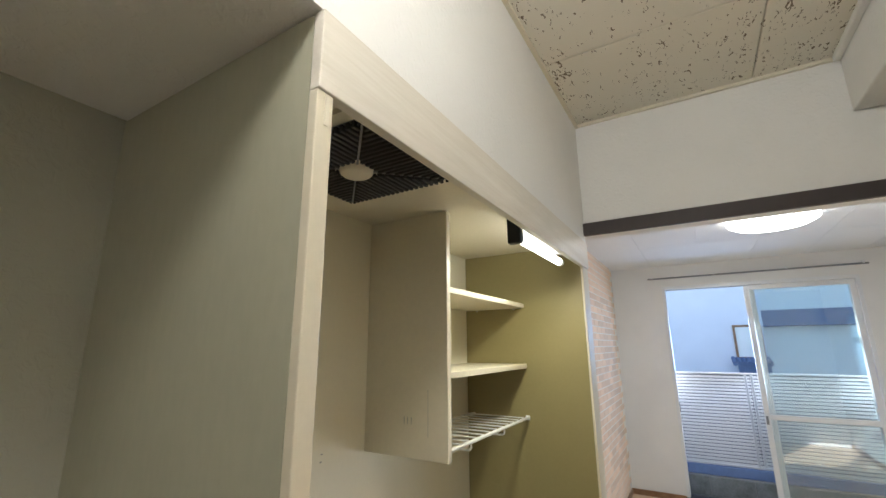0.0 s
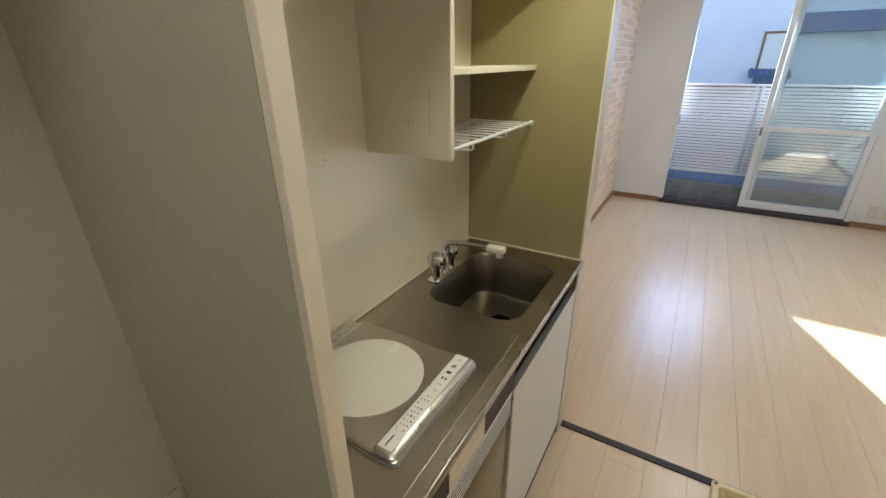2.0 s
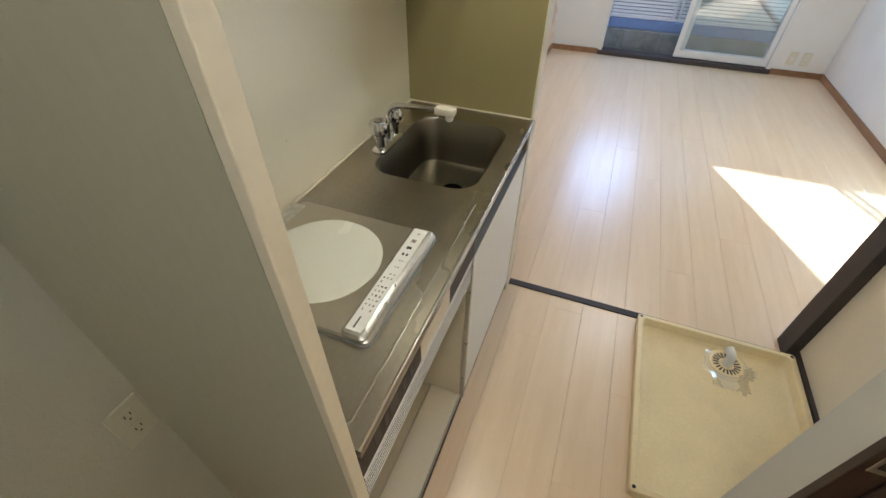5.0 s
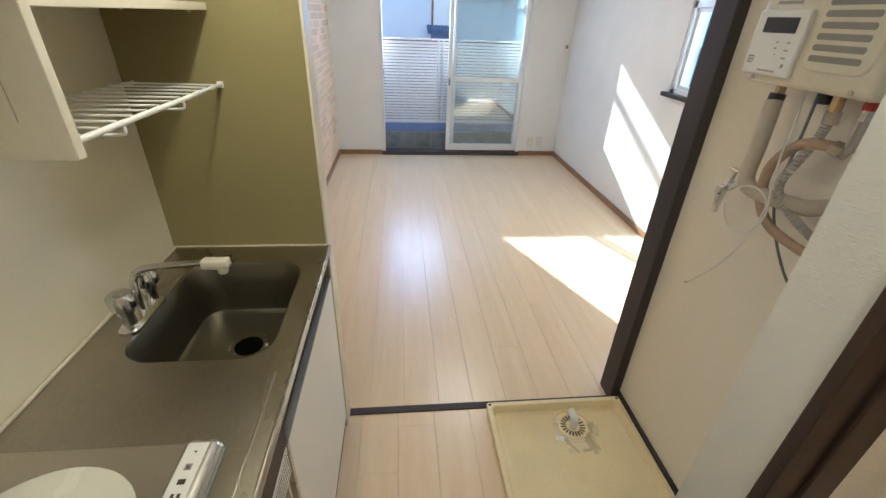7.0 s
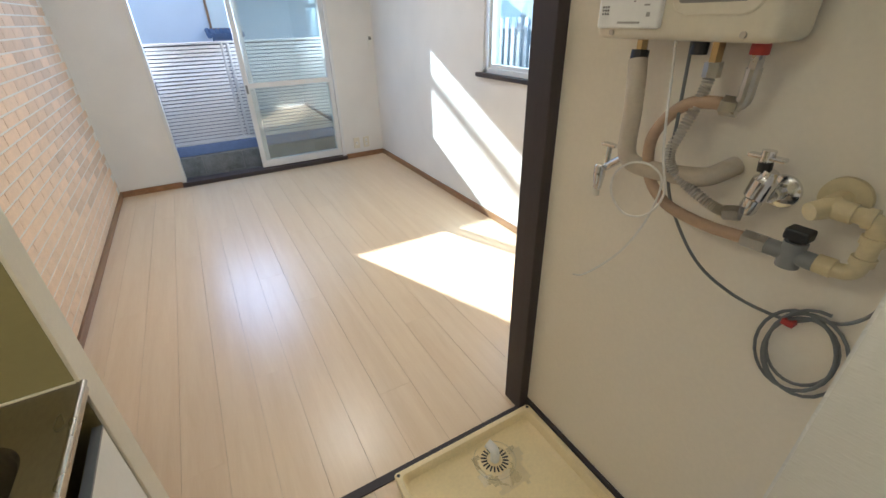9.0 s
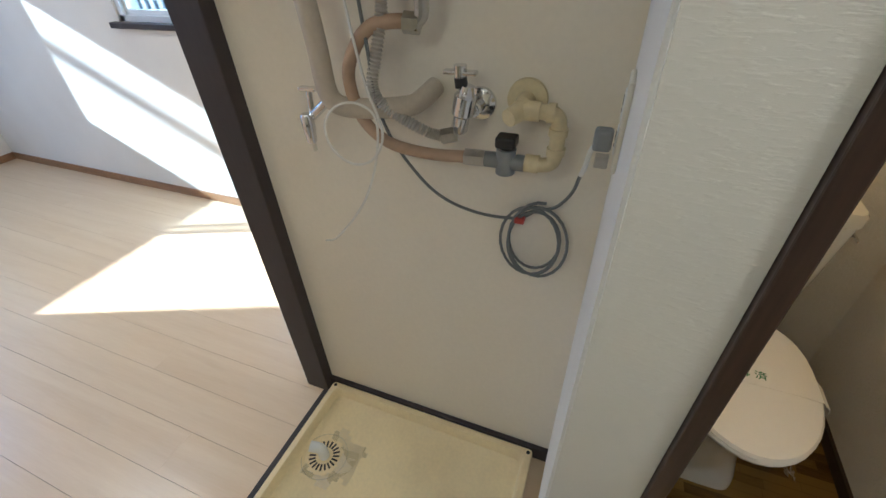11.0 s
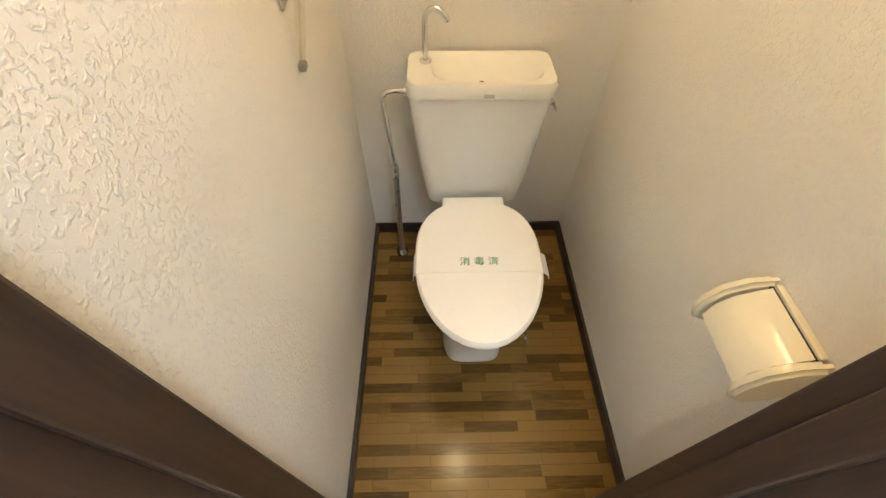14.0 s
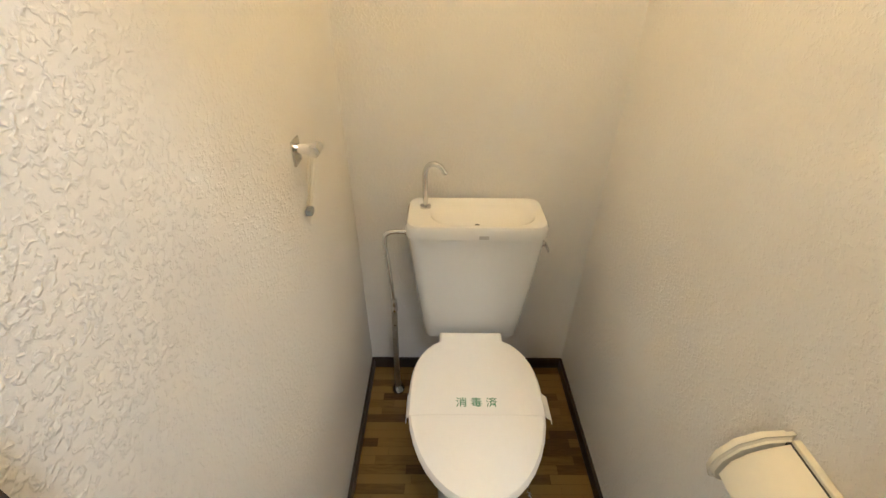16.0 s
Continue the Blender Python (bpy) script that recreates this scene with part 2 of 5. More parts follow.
M_PAPER = wallpaper("white_wallpaper", (0.80, 0.79, 0.76), 60, (1, 1, 1), 0.25)
# white paper toned down to grey: the niche's shade is in the colour
M_NICHE = wallpaper("niche_paper_shade_grey", (0.385, 0.378, 0.305), 60, (1, 1, 1), 0.2)
M_STUB = wallpaper("ribbed_wallpaper", (0.70, 0.685, 0.63), 190, (0.34, 0.34, 2.2), 0.17, 0.7, curl=0.3)
M_WC_PAPER = wallpaper("plaster_wallpaper", (0.80, 0.78, 0.74), 130, (1, 1, 1.1), 0.40, 0.45, 0.003, curl=0.5)
M_ALCOVE = surface("cream_panel", (0.85, 0.79, 0.67), 0.45, vary=0.03, scale=2.5, bump=0.01)
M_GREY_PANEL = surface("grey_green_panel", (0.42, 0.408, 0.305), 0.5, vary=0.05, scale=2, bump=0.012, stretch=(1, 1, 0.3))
M_EDGE = surface("cream_edging", (0.72, 0.66, 0.52), 0.4, vary=0.04, bump=0.01)
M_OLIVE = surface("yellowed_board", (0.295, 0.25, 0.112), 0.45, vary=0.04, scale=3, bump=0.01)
M_BACK = surface("enamel_backboard", (0.85, 0.80, 0.64), 0.34, vary=0.02, scale=1.2, bump=0.003, spec=1.0, coat=0.8, coat_rough=0.42, stain=(0.70, 0.66, 0.52), amount=0.25)
M_HEAD = wood("pale_grained_laminate", (0.78, 0.74, 0.66), (0.64, 0.59, 0.50), (8, 0.5, 8), 0.45)
M_STEEL = surface("brushed_steel", (0.40, 0.365, 0.305), 0.30, 1.0, vary=0.09, scale=5, fine=160, bump=0.010, stretch=(1.0, 0.45, 1), dist=0.0006, stain=(0.33, 0.29, 0.225), amount=0.7)
M_HOBSTEEL = surface("pale_hob_steel", (0.54, 0.50, 0.43), 0.36, 1.0, vary=0.06, scale=6, fine=160, bump=0.006, dist=0.0005)
# darker than the worktop steel: the bowl's dark reflections are in this colour
M_SINK = surface("sink_steel_dark_reflection", (0.22, 0.20, 0.155), 0.36, 1.0, vary=0.08, scale=6, fine=140, bump=0.008, dist=0.0008)
M_CHROME = surface("chrome", (0.72, 0.72, 0.72), 0.12, 1.0, vary=0.06, scale=30, bump=0.0)
M_DULL = surface("dull_nickel", (0.52, 0.50, 0.46), 0.32, 1.0, vary=0.12, scale=40, bump=0.01)
M_BRASS = surface("brass", (0.50, 0.38, 0.20), 0.35, 1.0, vary=0.15, scale=40, bump=0.01)
M_DARKWOOD = wood("dark_stained_wood", (0.062, 0.036, 0.025), (0.026, 0.015, 0.011), (9, 9, 0.6), 0.42)
M_DOOR = surface("beige_door_sheet", (0.62, 0.55, 0.43), 0.5, vary=0.05, scale=3, bump=0.012, stretch=(1, 1, 0.2))
M_BLACKBASE = surface("near_black_base_strip", (0.026, 0.018, 0.013), 0.45, vary=0.12, scale=8, bump=0.01)
M_DARKTRIM = surface("dark_trim", (0.047, 0.036, 0.034), 0.6, vary=0.12, scale=8, bump=0.02, stretch=(1, 1, 0.3))
M_BROWN = wood("brown_base_wood", (0.36, 0.20, 0.10), (0.22, 0.11, 0.05), (4, 0.8, 8), 0.45)
M_PLANK = wood("pale_oak_flooring", (0.80, 0.622, 0.415), (0.74, 0.552, 0.35), (7, 0.45, 1), 0.36, 3.0, 0.012, 0.6, 0.02)
M_UNDER = surface("floor_joint", (0.52, 0.37, 0.23), 0.8)
M_WC_FLOOR = parquet_vinyl("parquet_vinyl")
M_WORM = worm_ceiling("pitted_ceiling_board")
M_CEIL = surface("ceiling_board", (0.80, 0.79, 0.76), 0.8, vary=0.02, bump=0.03, fine=200)
M_WHITE = surface("white_plastic", (0.80, 0.80, 0.76), 0.35, vary=0.03, bump=0.004)
M_IVORY = surface("ivory_plastic", (0.74, 0.69, 0.56), 0.32, vary=0.04, bump=0.004)
M_PAN = surface("beige_pan_plastic", (0.86, 0.71, 0.41), 0.38, vary=0.07, scale=7, bump=0.008, stain=(0.70, 0.54, 0.32), amount=0.35)
M_ELBOW = surface("aged_ivory_pipe", (0.66, 0.56, 0.34), 0.4, vary=0.10, scale=18, bump=0.01)
M_HOSE = surface("tan_hose", (0.46, 0.32, 0.22), 0.5, vary=0.08, scale=14, bump=0.01)
M_INSUL = surface("pipe_wrap", (0.54, 0.47, 0.38), 0.75, vary=0.08, scale=25, bump=0.04)
M_GREY = surface("grey_plastic", (0.22, 0.23, 0.23), 0.45, vary=0.06, bump=0.008)
M_CABLE = surface("grey_cable", (0.16, 0.17, 0.17), 0.5, vary=0.05)
M_BLACK = surface("black_plastic", (0.018, 0.018, 0.02), 0.45, vary=0.15, bump=0.008)
M_FLEX = surface("flexible_steel", (0.62, 0.60, 0.56), 0.34, 1.0, vary=0.03, scale=20, bump=0.0)
M_HOLDER = surface("holder_plastic", (0.80, 0.75, 0.61), 0.11, vary=0.02, scale=8, bump=0.0)
# near-black without shine: the darkness inside openings is put into the colour
M_HOLE = surface("opening_shade_black", (0.004, 0.004, 0.004), 0.9, bump=0.0, spec=0.0)
M_RED = surface("red_tape", (0.45, 0.05, 0.04), 0.5)
M_CLEAR = film_glass("clear_plastic", (0.97, 0.97, 0.96), 0.26, 0.06)
M_CERAMIC = surface("white_ceramic", (0.80, 0.79, 0.75), 0.10, vary=0.015, scale=4, bump=0.0, coat=0.4)
M_LID = surface("white_seat_plastic", (0.82, 0.81, 0.77), 0.22, vary=0.015, scale=4, bump=0.0)
M_PAPERBAND = surface("white_paper_band", (0.86, 0.85, 0.81), 0.6, vary=0.02, bump=0.02)
M_GREEN = surface("green_ink", (0.03, 0.19, 0.08), 0.6)
M_INK = surface("dark_ink", (0.05, 0.045, 0.04), 0.6)
M_SLOT = surface("vent_slot_grey", (0.30, 0.29, 0.25), 0.6)
M_PRINT = surface("grey_print", (0.35, 0.34, 0.31), 0.6)
M_HOTPLATE = surface("white_glass_plate", (0.72, 0.71, 0.62), 0.22, vary=0.02, scale=6, bump=0.0)
M_SILVERTAPE = surface("crumpled_foil", (0.60, 0.58, 0.52), 0.4, 0.6, vary=0.25, scale=60, bump=0.08)
M_ALU = surface("white_aluminium", (0.76, 0.77, 0.77), 0.35, 0.15, vary=0.03, bump=0.004)
M_GLASS = film_glass("window_glass", (0.93, 0.975, 0.985), 0.09, 0.0)
M_CLEARPANE = film_glass("side_window_glass", (0.86, 0.94, 0.96), 0.08, 0.0)
M_LAMP = glow("lamp_cover", (1.0, 0.98, 0.93), 1.9)
M_TUBE = glow("fluorescent_tube", (1.0, 1.0, 0.88), 2.2)
M_WCLAMP = glow("warm_globe", (1.0, 0.72, 0.35), 3.0)
M_SLAT = surface("fence_slat_aluminium", (0.62, 0.65, 0.70), 0.4, 0.3, vary=0.04)
M_BLUE = surface("blue_sheet", (0.16, 0.24, 0.46), 0.5, vary=0.12, scale=12)
M_BLOCK = surface("concrete_block", (0.24, 0.25, 0.25), 0.9, vary=0.2, scale=9, fine=60, bump=0.06, stain=(0.12, 0.13, 0.12), amount=0.6, random=0.12)
M_NEIGH = surface("neighbour_render", (0.78, 0.81, 0.90), 0.85, vary=0.05, scale=2.0, bump=0.03)
M_NEIGH_WHITE = surface("neighbour_siding", (0.86, 0.88, 0.87), 0.8, vary=0.04, scale=2.0, bump=0.02)
# siding colour lowered so that it carries the side yard's shade
M_SHADED_SIDING = surface("siding_shade_toned", (0.26, 0.33, 0.36), 0.8, vary=0.08, scale=1.5, bump=0.03)
M_ROOF = surface("neighbour_tile", (0.12, 0.17, 0.30), 0.6, vary=0.15, scale=8, bump=0.04)
M_GROUND = surface("yard_concrete", (0.30, 0.30, 0.29), 0.9, vary=0.15, scale=3, bump=0.05)
M_BRICK = surface("brick_paper", (0.77, 0.56, 0.38), 0.8, vary=0.09, scale=10, fine=70, bump=0.03, random=0.13)
M_MORTAR = surface("brick_mortar", (0.80, 0.74, 0.65), 0.85, vary=0.06, bump=0.04)


# ---- mesh helpers ----
def box(bm, x0, x1, y0, y1, z0, z1, bevel=0.0, seg=2):
    made = bmesh.ops.create_cube(bm, size=1.0, matrix=Matrix.LocRotScale(((x0 + x1) / 2, (y0 + y1) / 2, (z0 + z1) / 2), None, (abs(x1 - x0), abs(y1 - y0), abs(z1 - z0))))
    if bevel:
        edges = list({e for v in made["verts"] for e in v.link_edges})
        bmesh.ops.bevel(bm, geom=edges, offset=bevel, segments=seg, affect="EDGES", profile=0.5)
    return bm


def new_box(*a, **k):
    return box(bmesh.new(), *a, **k)


def cyl(bm, a, b, r0, r1=None, seg=24, caps=True):
    """A round bar from a to b."""
    a, b = Vector(a), Vector(b)
    d = b - a
    m = Matrix.Translation((a + b) / 2) @ d.to_track_quat("Z", "Y").to_matrix().to_4x4()
    bmesh.ops.create_cone(bm, cap_ends=caps, segments=seg, radius1=r0, radius2=r0 if r1 is None else r1, depth=d.length, matrix=m)
    return bm


def spline(points, steps=8):
    """Points of a smooth line through the given ones."""
    p = [Vector(q) for q in points]
    p = [2 * p[0] - p[1], *p, 2 * p[-1] - p[-2]]
    out = []
    for i in range(1, len(p) - 2):
        a, b, c, d = p[i - 1:i + 3]
        for k in range(steps):
            t = k / steps
            out.append(0.5 * (2 * b + (c - a) * t + (2 * a - 5 * b + 4 * c - d) * t * t + (3 * b - a - 3 * c + d) * t**3))
    out.append(p[-2])
    return out


def sweep(bm, line, r, seg=10, ribs=0.0):
    """A tube along the points of a line; ribs: depth of rings, as on a flexible hose."""
    rings, up = [], Vector((0.31, 0.17, 0.93))
    for i, q in enumerate(line):
        d = (line[min(i + 1, len(line) - 1)] - line[max(i - 1, 0)]).normalized()
        side = d.cross(up)
        side = side.normalized() if side.length > 0.05 else d.cross(Vector((1, 0, 0))).normalized()
        up = side.cross(d).normalized()
        rad = r + (ribs if i % 2 else 0.0)
        rings.append([bm.verts.new(q + rad * (math.cos(2 * math.pi * k / seg) * side + math.sin(2 * math.pi * k / seg) * up)) for k in range(seg)])
    for a, b in zip(rings, rings[1:]):
        for k in range(seg):
            bm.faces.new((a[k], a[(k + 1) % seg], b[(k + 1) % seg], b[k]))
    bm.faces.new(list(reversed(rings[0])))
    bm.faces.new(rings[-1])
    return bm


def lathe(bm, profile, seg=32, m=Matrix.Identity(4)):
    """A turned shape from (radius, height) pairs."""
    rings = [[bm.verts.new(m @ Vector((r * math.cos(2 * math.pi * k / seg), r * math.sin(2 * math.pi * k / seg), z))) for k in range(seg)] for r, z in profile]
    for a, b in zip(rings, rings[1:]):
        for k in range(seg):
            bm.faces.new((a[k], a[(k + 1) % seg], b[(k + 1) % seg], b[k]))
    bm.faces.new(list(reversed(rings[0])))
    bm.faces.new(rings[-1])
    return bm


def loft(bm, rings, caps=(True, True)):
    """A skin over rings of points with equal counts."""
    vs = [[bm.verts.new(p) for p in ring] for ring in rings]
    n = len(vs[0])
    for a, b in zip(vs, vs[1:]):
        for k in range(n):
            bm.faces.new((a[k], a[(k + 1) % n], b[(k + 1) % n], b[k]))
    if caps[0]:
        bm.faces.new(list(reversed(vs[0])))
    if caps[1]:
        bm.faces.new(vs[-1])
    return bm


def rounded(cx, cy, w, d, r, z, seg=6):
    """A ring of points: a rectangle with round corners, at height z."""
    out = []
    for qx, qy, start in ((1, 1, 0), (-1, 1, 90), (-1, -1, 180), (1, -1, 270)):
        for k in range(seg + 1):
            a = radians(start + 90 * k / seg)
            out.append(Vector((cx + qx * (w / 2 - r) + r * math.cos(a), cy + qy * (d / 2 - r) + r * math.sin(a), z)))
    return out


def part(name, bm, material, parent=None, label="", smooth=False):
    bmesh.ops.recalc_face_normals(bm, faces=bm.faces)
    me = bpy.data.meshes.new(name)
    bm.to_mesh(me)
    bm.free()
    me.materials.append(material)
    if smooth:
        me.polygons.foreach_set("use_smooth", [True] * len(me.polygons))
        me.set_sharp_from_angle(angle=radians(40))
    ob = new(name, me)
    if parent:
        ob.parent = parent
    if label:
        tagged(ob, label)
    return ob


def thing(name, label, category, group=""):
    return tagged(new(name), label, category, group)


def structure(name, bm, material, label="", category=""):
    return tagged(part(name, bm, material), label, category, kind="structure")


# ---- plan ----
X_BACK, X_FRONT = 0.10, 0.56          # kitchen niche: back wall, front
Y_KL, Y_KR = -1.268, -0.08            # kitchen niche: inner faces of its two ends
Z_CTR = 0.852
X_ALC = 1.752                         # laundry alcove wall
X_STUB, Y_STUB0, Y_STUB1 = 1.295, -0.925, -0.850
X_WC = 2.43                           # toilet back wall
Y_WC0, Y_WC1 = -1.695, -0.925
X_L, X_R, Y_W = 0.06, 2.715, 3.80     # room
Z_HALL, Z_ROOM = 2.41, 2.445
Y_END = -2.75

# ---- floors ----
structure("floor", new_box(-0.2, 3.0, Y_END - 0.1, 4.0, -0.12, -0.012), M_UNDER, "dark floor base under the boards", "floor")
structure("floor_toilet", new_box(1.33, X_WC + 0.05, Y_WC0 - 0.05, Y_WC1 + 0.05, -0.011, 0.0), M_WC_FLOOR, "glossy brown strip-parquet vinyl floor of the toilet", "floor")

# ---- walls of the room ----
structure("wall_west", new_box(X_L - 0.12, X_L, 0.0, Y_W + 0.12, 0, 2.6), M_MORTAR, "pale brick-patterned accent wall", "wall")
bm = bmesh.new()
WIN_L, WIN_R, WIN_T = 0.585, 2.25, 2.205
box(bm, X_L - 0.12, WIN_L, Y_W, Y_W + 0.14, -0.1, 2.6)
box(bm, WIN_R, X_R + 0.14, Y_W, Y_W + 0.14, -0.1, 2.6)
box(bm, WIN_L, WIN_R, Y_W, Y_W + 0.14, WIN_T, 2.6)
box(bm, WIN_L, WIN_R, Y_W, Y_W + 0.14, -0.1, 0.0)
structure("wall_north", bm, M_PAPER, "white wallpapered wall round the sliding window", "wall")
SW_Y0, SW_Y1, SW_Z0, SW_Z1 = 1.18, 1.74, 1.075, 1.98
bm = bmesh.new()
box(bm, X_R, X_R + 0.14, 0.0, SW_Y0, -0.1, 2.6)
box(bm, X_R, X_R + 0.14, SW_Y1, Y_W, -0.1, 2.6)
box(bm, X_R, X_R + 0.14, SW_Y0, SW_Y1, -0.1, SW_Z0)
box(bm, X_R, X_R + 0.14, SW_Y0, SW_Y1, SW_Z1, 2.6)
structure("wall_east", bm, M_PAPER, "white wallpapered wall with a small window", "wall")
bm = bmesh.new()
box(bm, X_ALC, X_R, 0.0, 0.07, 0, 2.6)
box(bm, X_FRONT, X_ALC, 0.0, 0.07, 1.962, 2.6)
structure("wall_partition", bm, M_PAPER, "white wall and lintel between kitchen and room", "wall")

# ---- kitchen niche, fridge niche, hall ----
structure("wall_kitchen_back", new_box(X_BACK - 0.1, X_BACK, Y_KL - 0.025, Y_KR + 0.08, 0, 2.0), M_BACK, "cream enamel board behind the kitchen counter", "wall")
kitchen_back = bpy.data.objects["wall_kitchen_back"]
for y, z, w, h in ((-0.809, 1.325, 0.006, 0.002), (-0.811, 1.309, 0.005, 0.003), (-0.881, 1.214, 0.004, 0.012), (-0.981, 1.111, 0.002, 0.008), (-0.754, 1.006, 0.003, 0.002)):
    part("scuff", new_box(X_BACK - 0.001, X_BACK + 0.0004, y - w / 2, y + w / 2, z - h / 2, z + h / 2), M_PRINT, kitchen_back)
structure("wall_hall_left", new_box(X_BACK - 0.1, X_BACK + 0.004, Y_END, Y_KL - 0.021, 0, 2.0), M_NICHE, "white wall at the back of the fridge niche, shade put in its grey", "wall")
structure("wall_soffit", new_box(X_FRONT - 0.06, X_FRONT, Y_END, 0.0, 1.934, 2.6), M_PAPER, "white soffit wall above the kitchen niche", "wall")
structure("floor_niche", new_box(X_BACK + 0.004, X_FRONT, Y_END, Y_KL - 0.024, 0, 0.125), M_PLANK, "raised pale wooden floor of the fridge niche", "floor")
structure("ceiling_niche", new_box(X_BACK - 0.1, X_FRONT - 0.06, Y_END, 0.0, 1.934, 2.0), M_PAPER, "white low ceiling of the fridge niche", "ceiling")
structure("wall_alcove", new_box(X_ALC, X_ALC + 0.1, Y_STUB1, 0.0, 0, 2.6), M_ALCOVE, "cream panelled wall of the laundry alcove", "wall")
bm = new_box(X_STUB, 1.36, -0.950, Y_STUB1, 0, 2.6)
box(bm, 1.36, X_WC + 0.1, Y_STUB0, Y_STUB1, 0, 2.6)
structure("wall_stub", bm, M_STUB, "pale ribbed wallpaper on the wall beside the toilet door", "wall")
structure("wall_alcove_side", new_box(1.303, X_ALC, Y_STUB1, Y_STUB1 + 0.004, 0, 2.22), M_PAPER, "smooth white side wall of the laundry alcove", "wall")
structure("wall_toilet_left", new_box(1.361, X_WC, Y_WC1 - 0.004, Y_WC1 + 0.02, 0, 2.5), M_WC_PAPER, "rough white plaster-effect wallpaper", "wall")
structure("wall_toilet_right", new_box(1.287, X_WC + 0.1, Y_WC0 - 0.1, Y_WC0, 0, 2.6), M_WC_PAPER, "rough white plaster-effect wallpaper", "wall")
structure("wall_toilet_back", new_box(X_WC, X_WC + 0.1, Y_WC0, Y_WC1, 0, 2.6), M_WC_PAPER, "rough white wallpaper behind the toilet", "wall")
bm = bmesh.new()
box(bm, X_STUB, 1.365, Y_END, -1.56, 0, 2.6)
box(bm, X_STUB, 1.365, -1.56, -0.950, 1.84, 2.6)
structure("wall_hall_right", bm, M_STUB, "pale ribbed wallpaper of the hall", "wall")
structure("wall_entrance", new_box(-0.2, 1.4, Y_END - 0.1, Y_END, 0, 2.6), M_PAPER, "plain white wall closing the hall", "wall")
structure("wall_toilet_fore", new_box(1.365, 1.385, Y_WC0, -1.56, 0, 2.5), M_WC_PAPER, "white wallpaper beside the toilet door", "wall")

# ---- ceilings ----
bm = bmesh.new()
xs = [X_FRONT, 1.13, X_ALC + 0.1]
ys = [0.0, -0.42, -1.33, -2.24, Y_END]
for x0, x1 in zip(xs, xs[1:]):
    for y1, y0 in zip(ys, ys[1:]):
        box(bm, x0 + 0.0015, x1 - 0.0015, y0 + 0.0015, y1 - 0.0015, Z_HALL, Z_HALL + 0.012, bevel=0.002, seg=1)
box(bm, X_FRONT, X_ALC + 0.1, Y_END, 0.0, Z_HALL + 0.010, Z_HALL + 0.1)
structure("ceiling_hall", bm, M_WORM, "cream pitted mineral-fibre ceiling boards with fine joints", "ceiling")
bm = bmesh.new()
xs = [X_L - 0.1, 0.50, 0.96, 1.42, 1.88, 2.34, X_R + 0.1]
ys = [0.07, 0.9, 1.82, 2.74, 3.66, Y_W + 0.1]
for x0, x1 in zip(xs, xs[1:]):
    for y0, y1 in zip(ys, ys[1:]):
        box(bm, x0 + 0.0012, x1 - 0.0012, y0 + 0.0012, y1 - 0.0012, Z_ROOM, Z_ROOM + 0.012)
box(bm, X_L - 0.1, X_R + 0.1, 0.07, Y_W + 0.1, Z_ROOM + 0.010, Z_ROOM + 0.1)
structure("ceiling_room", bm, M_CEIL, "white ceiling boards with thin joints", "ceiling")
structure("ceiling_toilet", new_box(1.36, X_WC, Y_WC0, Y_WC1, 2.30, 2.4), M_WC_PAPER, "white ceiling of the toilet", "ceiling")
structure("bulkhead_alcove", new_box(1.345, X_ALC, Y_STUB1 + 0.001, -0.001, 2.225, Z_HALL, bevel=0.004), M_PAPER, "white boxed-in beam over the laundry alcove", "bulkhead")
structure("trim_cove", new_box(1.325, 1.345, Y_END, -0.013, Z_HALL - 0.02, Z_HALL - 0.001, bevel=0.004), M_PAPER, "white ceiling cove strip", "trim")

# ---- trims of the setting ----
structure("trim_threshold", new_box(X_FRONT, 1.713, -0.032, 0.002, -0.01, 0.006, bevel=0.002), M_DARKTRIM, "dark door-rail threshold strip in the floor", "threshold")
structure("trim_jamb", new_box(1.713, X_ALC + 0.004, -0.022, 0.075, 0, 2.0, bevel=0.003), M_DARKTRIM, "dark stained door jamb beside the laundry pan", "door jamb")
structure("trim_lintel", new_box(X_FRONT, 1.713, -0.020, -0.001, 1.957, 2.004, bevel=0.003), M_DARKTRIM, "dark stained head rail over the opening", "lintel")
structure("trim_alcove_base", new_box(1.738, X_ALC, Y_STUB1 + 0.004, -0.022, 0, 0.058), M_DARKTRIM, "thin dark base strip behind the laundry pan", "baseboard")
structure("trim_ceiling", new_box(X_FRONT, X_FRONT + 0.012, Y_END, -0.0, Z_HALL - 0.012, Z_HALL - 0.001), M_EDGE, "narrow cream ceiling bead", "trim")
structure("trim_ceiling_cross", new_box(X_FRONT + 0.012, X_ALC, -0.012, -0.001, Z_HALL - 0.012, Z_HALL - 0.001), M_EDGE, "narrow cream ceiling bead", "trim")
structure("baseboard_north_left", new_box(X_L, WIN_L - 0.01, Y_W - 0.012, Y_W, 0, 0.055, bevel=0.002), M_BROWN, "brown wooden baseboard", "baseboard")
structure("baseboard_north_right", new_box(WIN_R + 0.01, X_R, Y_W - 0.012, Y_W, 0, 0.055, bevel=0.002), M_BROWN, "brown wooden baseboard", "baseboard")
structure("baseboard_east", new_box(X_R - 0.012, X_R, 0.07, Y_W - 0.012, 0, 0.055, bevel=0.002), M_BROWN, "brown wooden baseboard", "baseboard")
structure("baseboard_west", new_box(X_L, X_L + 0.014, 0.07, Y_W - 0.012, 0, 0.055, bevel=0.002), M_BROWN, "brown wooden baseboard", "baseboard")
